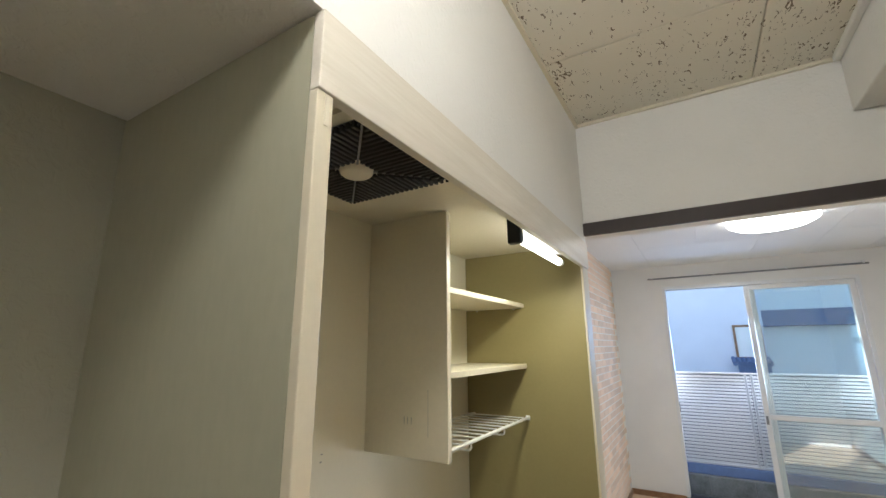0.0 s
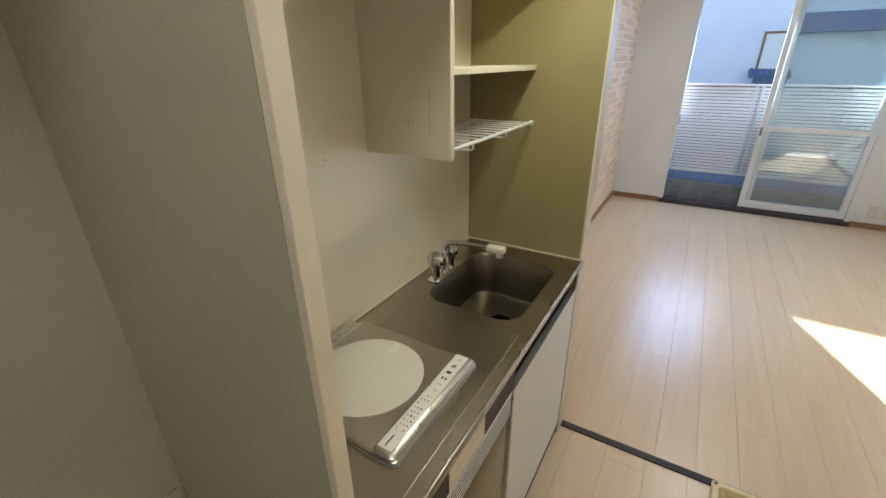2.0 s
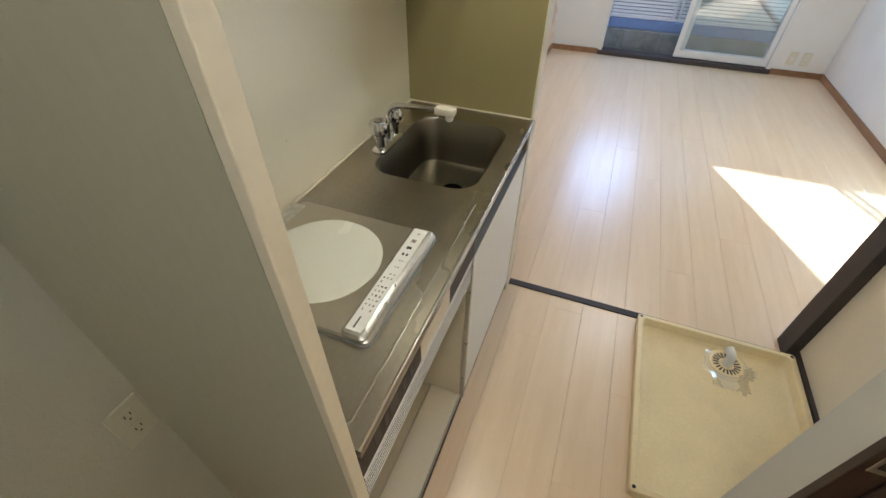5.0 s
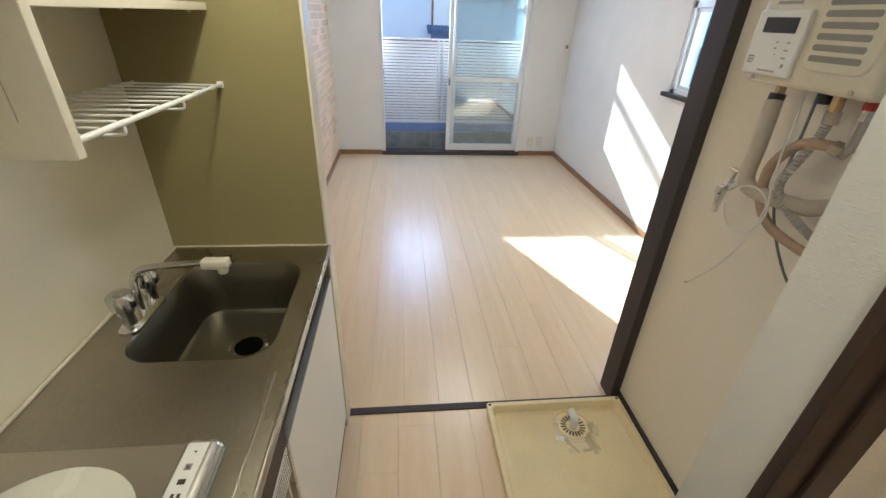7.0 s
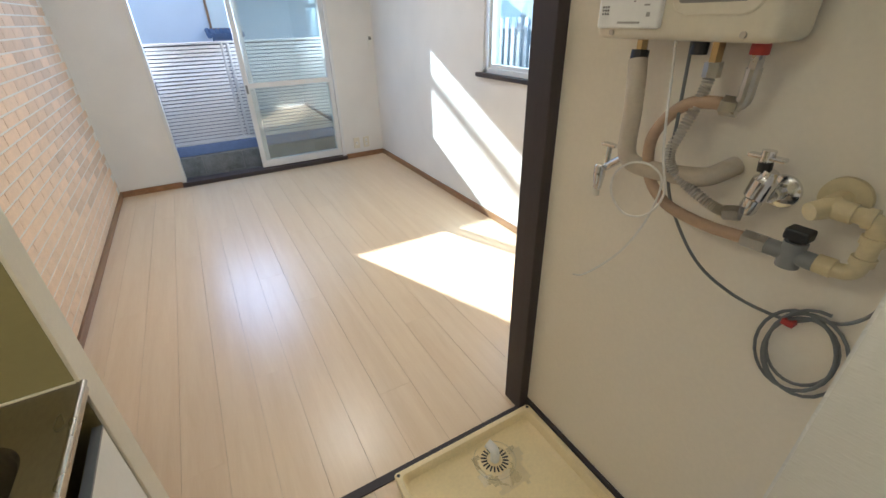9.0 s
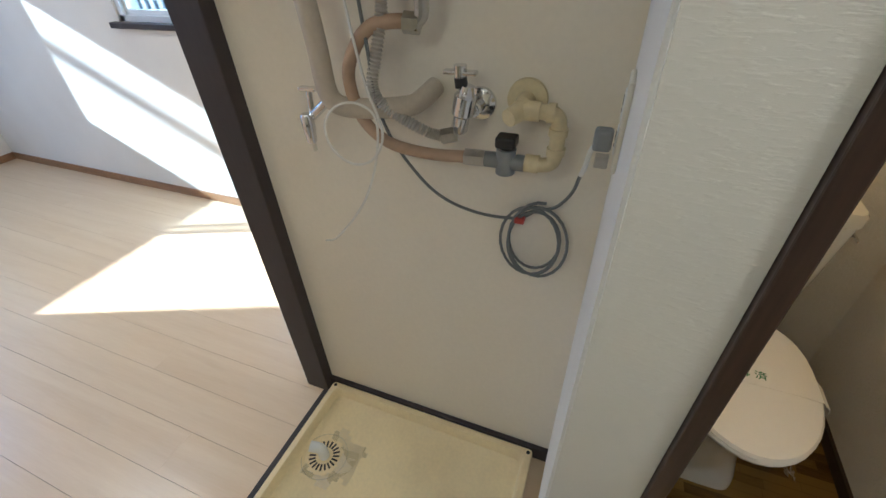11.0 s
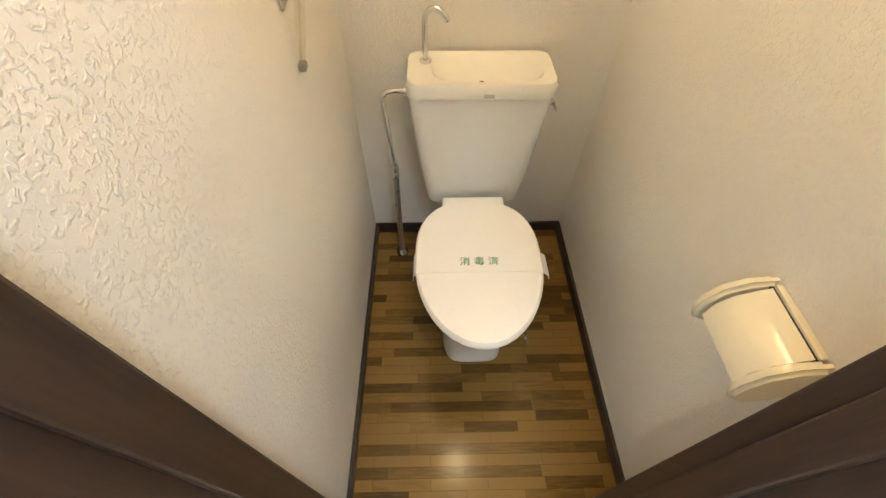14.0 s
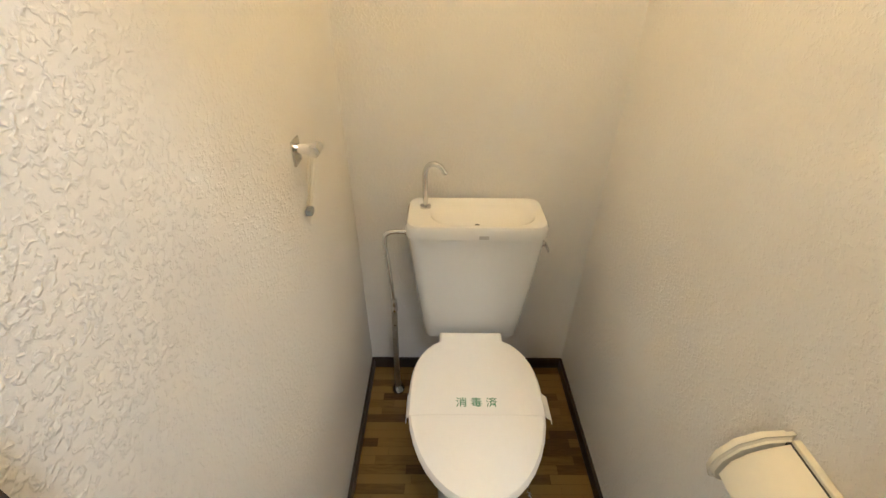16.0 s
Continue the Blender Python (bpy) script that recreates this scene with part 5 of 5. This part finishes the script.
for y, mm, nm in ((-0.300, M_BRASS, "gas_stub"), (-0.452, M_BRASS, "water_stub"), (-0.519, M_DULL, "hot_stub")):
    part(nm, cyl(bmesh.new(), (1.685, y, WZ0 + 0.005), (1.685, y, WZ0 - 0.05), 0.011, seg=6), mm, heater)
part("red_band", cyl(bmesh.new(), (1.685, -0.519, WZ0 + 0.002), (1.685, -0.519, WZ0 - 0.018), 0.014, seg=24), M_RED, heater, "red tape band")
part("drain_plug", cyl(bmesh.new(), (1.675, -0.425, WZ0 + 0.002), (1.675, -0.425, WZ0 - 0.022), 0.014, seg=18), M_BLACK, heater)

wrap = thing("wrapped_pipe", "pipe wrapped in beige insulating tape under the heater", "pipe")
bm = bmesh.new()
sweep(bm, spline([(1.680, -0.300, 1.345), (1.672, -0.312, 1.30), (1.665, -0.322, 1.24), (1.66, -0.328, 1.175), (1.66, -0.342, 1.150), (1.663, -0.370, 1.142), (1.668, -0.42, 1.143), (1.680, -0.47, 1.147), (1.700, -0.492, 1.150), (1.752, -0.508, 1.166)], 6), 0.0185, 16)
part("wrapping", bm, M_INSUL, wrap, smooth=True)
part("nut", cyl(bmesh.new(), (1.681, -0.300, 1.338), (1.684, -0.299, 1.362), 0.017, seg=16), M_BLACK, wrap)
cock = thing("drain_cock", "small chrome drain cock on the wrapped pipe", "valve")
part("stem", cyl(bmesh.new(), (1.665, -0.335, 1.160), (1.670, -0.275, 1.115), 0.009, seg=16), M_CHROME, cock)
part("body", lathe(bmesh.new(), [(0.007, -0.03), (0.010, -0.026), (0.011, -0.01), (0.013, 0.0), (0.013, 0.025), (0.010, 0.03)], 20, pose(1.660, -0.268, 1.092)), M_CHROME, cock, smooth=True)
part("nozzle", cyl(bmesh.new(), (1.660, -0.268, 1.066), (1.660, -0.268, 1.045), 0.007, seg=14), M_IVORY, cock)
bm = new_box(1.672, 1.688, -0.290, -0.250, 1.160, 1.168, bevel=0.003)
cyl(bm, (1.680, -0.270, 1.163), (1.672, -0.274, 1.122), 0.006, seg=12)
part("lever", bm, M_CHROME, cock)

hose = thing("gas_hose", "tan reinforced hose from the heater to the grey valve", "hose")
bm = bmesh.new()
sweep(bm, spline([(1.688, -0.500, 1.281), (1.680, -0.472, 1.285), (1.672, -0.430, 1.277), (1.667, -0.396, 1.243), (1.665, -0.377, 1.194), (1.665, -0.393, 1.125), (1.670, -0.441, 1.080), (1.680, -0.518, 1.063), (1.685, -0.600, 1.065)], 7), 0.0115, 14)
part("tube", bm, M_HOSE, hose, smooth=True)
bm = bmesh.new()
sweep(bm, spline([(1.685, -0.519, 1.345), (1.687, -0.518, 1.315), (1.689, -0.515, 1.292), (1.688, -0.500, 1.281)], 5), 0.012, 12)
cyl(bm, (1.684, -0.486, 1.283), (1.688, -0.512, 1.281), 0.017, seg=6)
part("elbow", bm, M_DULL, hose, "nickel elbow fitting")
part("ferrule", cyl(bmesh.new(), (1.684, -0.590, 1.065), (1.685, -0.628, 1.066), 0.0165, seg=6), M_DULL, hose)

flex = thing("flexible_pipe", "corrugated steel flexible water pipe", "pipe")
line = spline([(1.684, -0.452, 1.335), (1.678, -0.448, 1.290), (1.668, -0.438, 1.240), (1.660, -0.427, 1.190), (1.661, -0.440, 1.157), (1.670, -0.476, 1.129), (1.680, -0.520, 1.105), (1.685, -0.548, 1.098)], 16)
part("bellows", sweep(bmesh.new(), line, 0.0080, 16, 0.0030), M_FLEX, flex, smooth=False)
part("nut", cyl(bmesh.new(), (1.685, -0.452, 1.325), (1.684, -0.452, 1.350), 0.015, seg=6), M_DULL, flex)
part("nut", cyl(bmesh.new(), (1.684, -0.545, 1.098), (1.688, -0.570, 1.104), 0.0145, seg=6), M_DULL, flex)

tap = thing("water_tap", "chrome angle stop valve on the alcove wall", "valve")
part("flange", lathe(bmesh.new(), [(0.030, 0.0), (0.029, 0.006), (0.018, 0.012), (0.013, 0.013), (0.012, 0.045)], 28, pose(X_ALC, -0.597, 1.143, 0, -90, 0)), M_CHROME, tap, smooth=True)
bm = bmesh.new()
lathe(bm, [(0.012, -0.055), (0.015, -0.05), (0.015, -0.025), (0.020, -0.02), (0.020, 0.012), (0.014, 0.018), (0.012, 0.03)], 24, pose(1.700, -0.583, 1.158, 12, 0, 0))
part("body", bm, M_CHROME, tap, smooth=True)
part("packing", cyl(bmesh.new(), (1.700, -0.578, 1.184), (1.700, -0.576, 1.202), 0.011, seg=16), M_BLACK, tap)
bm = new_box(1.691, 1.709, -0.606, -0.546, 1.204, 1.212, bevel=0.0035)
cyl(bm, (1.700, -0.576, 1.200), (1.700, -0.576, 1.220), 0.011, seg=18)
part("handle", bm, M_CHROME, tap, "chrome lever handle")

outlet_pipe = thing("supply_pipe", "aged ivory supply pipe with a grey stop valve", "pipe")
part("wall_flange", lathe(bmesh.new(), [(0.036, 0.0), (0.035, 0.008), (0.020, 0.011), (0.016, 0.012), (0.016, 0.06)], 32, pose(X_ALC, -0.683, 1.158, 0, -90, 0)), M_ELBOW, outlet_pipe, smooth=True)
bm = bmesh.new()
cyl(bm, (1.704, -0.690, 1.158), (1.668, -0.670, 1.150), 0.018, 0.0145, seg=20)
part("tee", bm, M_ELBOW, outlet_pipe, smooth=True)
bm = bmesh.new()
sweep(bm, spline([(1.690, -0.690, 1.158), (1.690, -0.728, 1.158), (1.690, -0.744, 1.153), (1.690, -0.750, 1.137), (1.690, -0.750, 1.110), (1.690, -0.750, 1.088), (1.690, -0.745, 1.072), (1.688, -0.728, 1.066), (1.685, -0.690, 1.066)], 5), 0.0128, 16)
part("bend", bm, M_ELBOW, outlet_pipe, smooth=True)
for y, z, d, w in ((-0.706, 1.158, (0, 1, 0), 0.012), (-0.736, 1.158, (0, 1, 0), 0.006), (-0.750, 1.128, (0, 0, 1), 0.006), (-0.750, 1.094, (0, 0, 1), 0.006), (-0.712, 1.066, (0, 1, 0), 0.012)):
    c = Vector((1.689, y, z))
    part("collar", cyl(bmesh.new(), c - w * Vector(d), c + w * Vector(d), 0.0158, seg=24), M_ELBOW, outlet_pipe)
bm = bmesh.new()
cyl(bm, (1.685, -0.628, 1.066), (1.685, -0.700, 1.066), 0.0145, seg=20)
cyl(bm, (1.685, -0.666, 1.044), (1.685, -0.666, 1.090), 0.0175, seg=20)
part("valve_body", bm, M_GREY, outlet_pipe, "grey valve body", True)
bm = new_box(1.669, 1.701, -0.684, -0.648, 1.094, 1.114, bevel=0.004)
cyl(bm, (1.685, -0.666, 1.085), (1.685, -0.666, 1.098), 0.011, seg=16)
part("valve_knob", bm, M_BLACK, outlet_pipe, "black valve knob")

power_cable = thing("power_cable", "coiled grey power cable plugged into the side wall", "cable")
bm = bmesh.new()
sweep(bm, spline([(1.68, -0.405, 1.385), (1.672, -0.415, 1.30), (1.662, -0.425, 1.244), (1.655, -0.434, 1.161), (1.68, -0.450, 1.070), (1.70, -0.516, 0.972), (1.72, -0.595, 0.926), (1.735, -0.683, 0.918), (1.738, -0.72, 0.940)], 8), 0.0032, 8)
part("lead", bm, M_CABLE, power_cable, smooth=True)
bm = bmesh.new()
turns = []
for k in range(4 * 24 + 1):
    a = radians(95 + 15 * k)
    wob = 1 + 0.10 * math.sin(k * 0.083 + 0.6) + 0.03 * math.sin(k * 0.41)
    turns.append(Vector((1.731 + 0.006 * math.sin(k * 0.13), -0.724 + 0.058 * wob * math.cos(a) - 0.006 * (k / 24 - 2), 0.862 + 0.082 * wob * math.sin(a) + 0.0035 * (k / 24))))
sweep(bm, turns, 0.0032, 8)
part("coil", bm, M_CABLE, power_cable, smooth=True)
part("tie", new_box(1.720, 1.742, -0.702, -0.682, 0.914, 0.926, bevel=0.002), M_RED, power_cable, "red cable tie")
bm = bmesh.new()
sweep(bm, spline([(1.735, -0.720, 0.945), (1.732, -0.758, 0.960), (1.72, -0.785, 1.002), (1.68, -0.797, 1.062)], 6), 0.0032, 8)
part("tail", bm, M_CABLE, power_cable, smooth=True)
bm = bmesh.new()
sweep(bm, spline([(1.68, -0.797, 1.062), (1.64, -0.803, 1.095), (1.61, -0.808, 1.135), (1.582, -0.816, 1.158)], 6), 0.0042, 8)
part("sleeve", bm, M_WHITE, power_cable, "white cable sleeve", True)
part("plug", new_box(1.562, 1.584, -0.834, -0.810, 1.155, 1.185, bevel=0.005), M_GREY, power_cable, "grey power plug")
part("earth_clip", new_box(1.578, 1.592, -0.834, -0.816, 1.125, 1.143, bevel=0.002), M_DULL, power_cable)


def wall_outlet(m, label, double=False, size=1.0, cover=M_IVORY, face_mat=M_WHITE):
    """A plate with sockets, facing -y of its own pose."""
    ob = thing("wall_outlet", label, "outlet")
    ob.matrix_world = m @ Matrix.Scale(size, 4)
    bm = new_box(-0.035, 0.035, -0.007, 0.0, -0.06, 0.06, bevel=0.003)
    plate = part("plate", bm, cover, ob)
    for z in ((-0.024, 0.024) if double else (0.0,)):
        face = part("socket", new_box(-0.014, 0.014, -0.009, -0.0065, z - 0.018, z + 0.018, bevel=0.0012, seg=1), face_mat, plate)
        for x in (-0.006, 0.006):
            part("slot", new_box(x - 0.0012, x + 0.0012, -0.0096, -0.0088, z + 0.001, z + 0.010), M_INK, face)
        if double:
            part("earth_hole", cyl(bmesh.new(), (0, -0.0088, z - 0.008), (0, -0.0096, z - 0.008), 0.0025, seg=10), M_INK, face)
    return ob


wall_outlet(pose(1.60, Y_STUB1 + 0.004, 1.185, 0, 0, 180), "white outlet plate on the alcove side wall", True)
# plate and sockets take the panel grey to carry the niche's shade
wall_outlet(pose(X_BACK + 0.004, -1.327, 0.719, 0, 0, 90), "double outlet on the fridge niche wall, its grey standing for shade", True, 0.88, M_GREY_PANEL, M_GREY_PANEL)
wall_outlet(pose(2.395, Y_W, 0.165), "white outlet plate on the wall by the window")
wall_outlet(pose(2.510, Y_W, 0.165), "white outlet plate on the wall by the window", True)
remote = thing("wall_remote", "small white remote holder on the wall", "remote control")
part("body", new_box(2.648, 2.690, Y_W - 0.018, Y_W, 1.165, 1.275, bevel=0.004), M_WHITE, remote)
part("display", new_box(2.654, 2.684, Y_W - 0.0195, Y_W - 0.0175, 1.225, 1.258), M_GREY, remote, "grey display")

clear_tube = thing("clear_tube", "thin clear drain tube looped under the heater", "tube")
bm = bmesh.new()
sweep(bm, spline([(1.675, -0.375, 1.39), (1.668, -0.390, 1.315), (1.650, -0.408, 1.262), (1.640, -0.427, 1.186), (1.632, -0.452, 1.113), (1.630, -0.425, 1.060), (1.630, -0.375, 1.045), (1.630, -0.335, 1.075), (1.630, -0.332, 1.120), (1.630, -0.365, 1.155), (1.632, -0.410, 1.162), (1.636, -0.440, 1.132), (1.64, -0.420, 1.036), (1.65, -0.365, 0.931), (1.69, -0.25, 0.80), (1.735, -0.172, 0.741)], 8), 0.0024, 8)
part("tube", bm, surface("milky_tube", (0.78, 0.76, 0.70), 0.25, vary=0.05, bump=0.0), clear_tube, smooth=True)

# ---- paper holder and towel ring ----
holder = thing("paper_holder", "ivory plastic toilet paper holder on the wall", "paper holder")
HW0, HW1 = 1.480, 1.598


def cap_outline(x):
    pts = [(-1.693, 0.855), (-1.640, 0.850), (-1.600, 0.832), (-1.578, 0.800), (-1.575, 0.772), (-1.588, 0.748), (-1.615, 0.738), (-1.66, 0.745), (-1.693, 0.76)]
    return [Vector((x, -1.693 + 0.78 * (y + 1.693), z - 0.020)) for y, z in pts]


for x0, x1 in ((HW0 - 0.018, HW0), (HW1, HW1 + 0.018)):
    bm = loft(bmesh.new(), [cap_outline(x0), cap_outline(x1)])
    bmesh.ops.bevel(bm, geom=[e for e in bm.edges if abs(e.verts[0].co.x - e.verts[1].co.x) < 1e-6], offset=0.006, segments=3, affect="EDGES")
    part("end_cap", bm, M_HOLDER, holder, smooth=True)
bm = bmesh.new()
prof = [(-1.676, 0.849), (-1.650, 0.842), (-1.618, 0.829), (-1.594, 0.806), (-1.588, 0.772), (-1.593, 0.768), (-1.599, 0.803), (-1.621, 0.824), (-1.652, 0.836), (-1.676, 0.843)]
loft(bm, [[Vector((x, -1.693 + 0.78 * (y + 1.693), z - 0.020)) for y, z in prof] for x in (HW0 + 0.002, HW1 - 0.004)])
part("cover", bm, M_HOLDER, holder, "hinged ivory cover", True)
part("back_plate", new_box(HW0, HW1, -1.695, -1.6838, 0.740, 0.834, bevel=0.002), M_HOLDER, holder)
part("hinge_gap", new_box(HW0, HW1, -1.6845, -1.678, 0.810, 0.828), M_BLACK, holder)
part("spindle", cyl(bmesh.new(), (HW0, -1.64, 0.772), (HW1, -1.64, 0.772), 0.012, seg=16), M_GREY, holder)

ring = thing("towel_ring", "clear plastic towel ring on a chrome wall mount", "towel ring")
bm = new_box(2.000, 2.045, -0.934, -0.9285, 1.050, 1.098, bevel=0.004)
part("mount", bm, M_CHROME, ring)
bm = cyl(bmesh.new(), (2.022, -0.934, 1.078), (2.022, -0.968, 1.078), 0.010, seg=16)
cyl(bm, (2.006, -0.968, 1.078), (2.038, -0.968, 1.078), 0.011, seg=16)
part("arm", bm, M_CHROME, ring)
bm = bmesh.new()
loop = [Vector((2.014 + 0.044 * math.sin(a), -0.950 - 0.016 * math.cos(a) + 0.013 * math.sin(a), 1.018 + 0.064 * math.cos(a))) for a in [2 * math.pi * k / 40 for k in range(41)]]
sweep(bm, loop, 0.0055, 10)
part("loop", bm, film_glass("clear_acrylic", (0.97, 0.96, 0.92), 0.10, 0.10), ring, "clear amber-tinted loop", True)
part("tip", new_box(2.003, 2.025, -0.945, -0.931, 0.944, 0.958, bevel=0.003), M_GREY, ring)

# ---- thin plastic film by the pan drain, under the toilet and in the sink ----
def film(name, centre, radius, seed, label, height=0.012, tilt=None, hole=None):
    random.seed(seed)
    bm = bmesh.new()
    bmesh.ops.create_grid(bm, x_segments=14, y_segments=14, size=radius)
    for v in bm.verts:
        v.co.z = height * (noise.noise(v.co * (1.6 / radius) + Vector((seed, 0, 0))) * 0.5 + 0.55 + 0.35 * noise.noise(v.co * (5.0 / radius)))
    edge = [f for f in bm.faces if f.calc_center_median().xy.length > radius * (0.75 + 0.35 * noise.noise(f.calc_center_median() * (2.2 / radius) + Vector((0, seed, 0))))]
    if hole:
        edge = list(set(edge) | {f for f in bm.faces if (f.calc_center_median().xy - Vector(hole[:2])).length < hole[2]})
    bmesh.ops.delete(bm, geom=edge, context="FACES")
    ob = thing(name, label, "plastic film")
    ob.matrix_world = tilt or Matrix.Identity(4)
    ob.location = centre
    sheet = part("sheet", bm, M_CLEAR, ob, smooth=True)
    sheet.visible_shadow = False
    return ob


film("plastic_film", (DX + 0.005, DY - 0.040, 0.0105), 0.115, 5, "crumpled clear plastic film round the pan drain", 0.014, hole=(-0.005, 0.040, 0.062))
film("plastic_film", (DRX - 0.005, DRY + 0.01, Z_CTR - 0.162), 0.065, 9, "crumpled clear film around the sink drain", 0.008, hole=(0.005, -0.01, 0.040))
strainer = thing("drain_strainer", "small black drain strainer lying in the sink", "strainer")
part("rim", lathe(bmesh.new(), [(0.026, 0.0), (0.033, 0.002), (0.037, 0.008), (0.034, 0.010), (0.028, 0.006)], 32, pose(0.323, -0.452, Z_CTR - 0.1625)), M_DULL, strainer, "steel rim", True)
part("mesh_cup", cyl(bmesh.new(), (0.323, -0.452, Z_CTR - 0.162), (0.323, -0.452, Z_CTR - 0.155), 0.027, seg=24), M_HOLE, strainer)
film("plastic_film", (1.83, TCY - 0.115, 0.262), 0.07, 13, "clear plastic wrap hanging from the toilet bowl", 0.02, pose(0, 0, 0, 70, 20, 0))

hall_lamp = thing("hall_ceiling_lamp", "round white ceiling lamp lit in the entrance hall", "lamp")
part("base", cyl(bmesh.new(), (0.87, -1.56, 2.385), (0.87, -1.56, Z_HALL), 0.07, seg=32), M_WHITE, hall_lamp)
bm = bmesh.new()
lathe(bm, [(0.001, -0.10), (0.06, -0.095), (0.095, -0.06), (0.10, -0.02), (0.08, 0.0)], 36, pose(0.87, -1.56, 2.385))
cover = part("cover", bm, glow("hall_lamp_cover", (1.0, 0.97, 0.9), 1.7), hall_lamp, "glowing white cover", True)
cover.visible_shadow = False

# ---- flooring boards (pieces of the floor) ----
floor_ob = bpy.data.objects["floor"]
plank_cache = {}


def plank(x0, x1, y0, y1, z=0.0):
    key = (round(x1 - x0, 4), round(y1 - y0, 4))
    if key not in plank_cache:
        w, d = key
        bm = new_box(0.0004, w - 0.0004, 0.0001, d - 0.0001, -0.011, 0.0, bevel=0.0004, seg=1)
        me = bpy.data.meshes.new("plank")
        bm.to_mesh(me)
        bm.free()
        me.materials.append(M_PLANK)
        plank_cache[key] = me
    ob = new("plank", plank_cache[key])
    ob.parent = floor_ob
    ob.location = (x0, y0, z)


PW = 0.1515
for k in range(-5, 14):
    x0, x1 = max(0.792 + PW * k, X_L), min(0.792 + PW * (k + 1), X_R)
    if x1 - x0 < 0.01:
        continue
    y = 0.002
    first = [0.73, 1.60, 1.223, 0.35, 1.95][k % 5]
    stops = [0.002] + [first + 1.818 * i for i in range(6) if first + 1.818 * i < Y_W - 0.05] + [Y_W]
    for y0, y1 in zip(stops, stops[1:]):
        plank(x0, x1, y0, y1)
for k in range(-5, 5):
    x0, x1 = max(0.765 + PW * k, X_BACK), min(0.765 + PW * (k + 1), 1.29 if k > 2 else 9)
    if x1 - x0 < 0.01:
        continue
    first = [-0.10, -0.844, -0.45, -0.62, -0.30][k % 5]
    stops = [Y_END] + sorted(first - 1.818 * i for i in range(3) if first - 1.818 * i > Y_END) + [-0.032]
    for y0, y1 in zip(stops, stops[1:]):
        plank(x0, x1, y0, y1)
plank(1.29, X_ALC, Y_STUB1, -0.032)

# ---- brick pieces of the accent wall ----
west = bpy.data.objects["wall_west"]
BW, BH = 0.206, 0.0625
brick_me = []
random.seed(3)
for w in (BW - 0.008, BW * 0.5 - 0.008):
    bm = new_box(0.0, 0.003, 0.0, w, 0.0, BH - 0.009, bevel=0.0012, seg=1)
    me = bpy.data.meshes.new("brick")
    bm.to_mesh(me)
    bm.free()
    me.materials.append(M_BRICK)
    brick_me.append(me)
rest = []
count = 0
for row in range(39):
    z = 0.058 + BH * row
    y = 0.08 + (0.0 if row % 2 else -BW * 0.5)
    while y < Y_W - 0.02:
        if y < 0.07:
            y += BW
            continue
        if y + BW > Y_W:
            break
        if 2.2 < y and 0.3 < z < 2.1 and count < 300:
            ob = new("brick", brick_me[0])
            ob.parent = west
            ob.location = (X_L, y, z)
            count += 1
        else:
            rest.append((y, z))
        y += BW
verts, faces = [], []
for y, z in rest:
    b = len(verts)
    w, h = BW - 0.008, BH - 0.009
    verts += [(X_L - 0.001, y, z), (X_L - 0.001, y + w, z), (X_L - 0.001, y + w, z + h), (X_L - 0.001, y, z + h), (X_L + 0.003, y + 0.001, z + 0.001), (X_L + 0.003, y + w - 0.001, z + 0.001), (X_L + 0.003, y + w - 0.001, z + h - 0.001), (X_L + 0.003, y + 0.001, z + h - 0.001)]
    faces += [(b + 4, b + 5, b + 6, b + 7), (b, b + 1, b + 5, b + 4), (b + 1, b + 2, b + 6, b + 5), (b + 2, b + 3, b + 7, b + 6), (b + 3, b, b + 4, b + 7)]
me = bpy.data.meshes.new("bricks")
me.from_pydata(verts, [], faces)
me.materials.append(M_BRICK)
ob = new("bricks", me)
ob.parent = west
tagged(ob, kind="stuff")
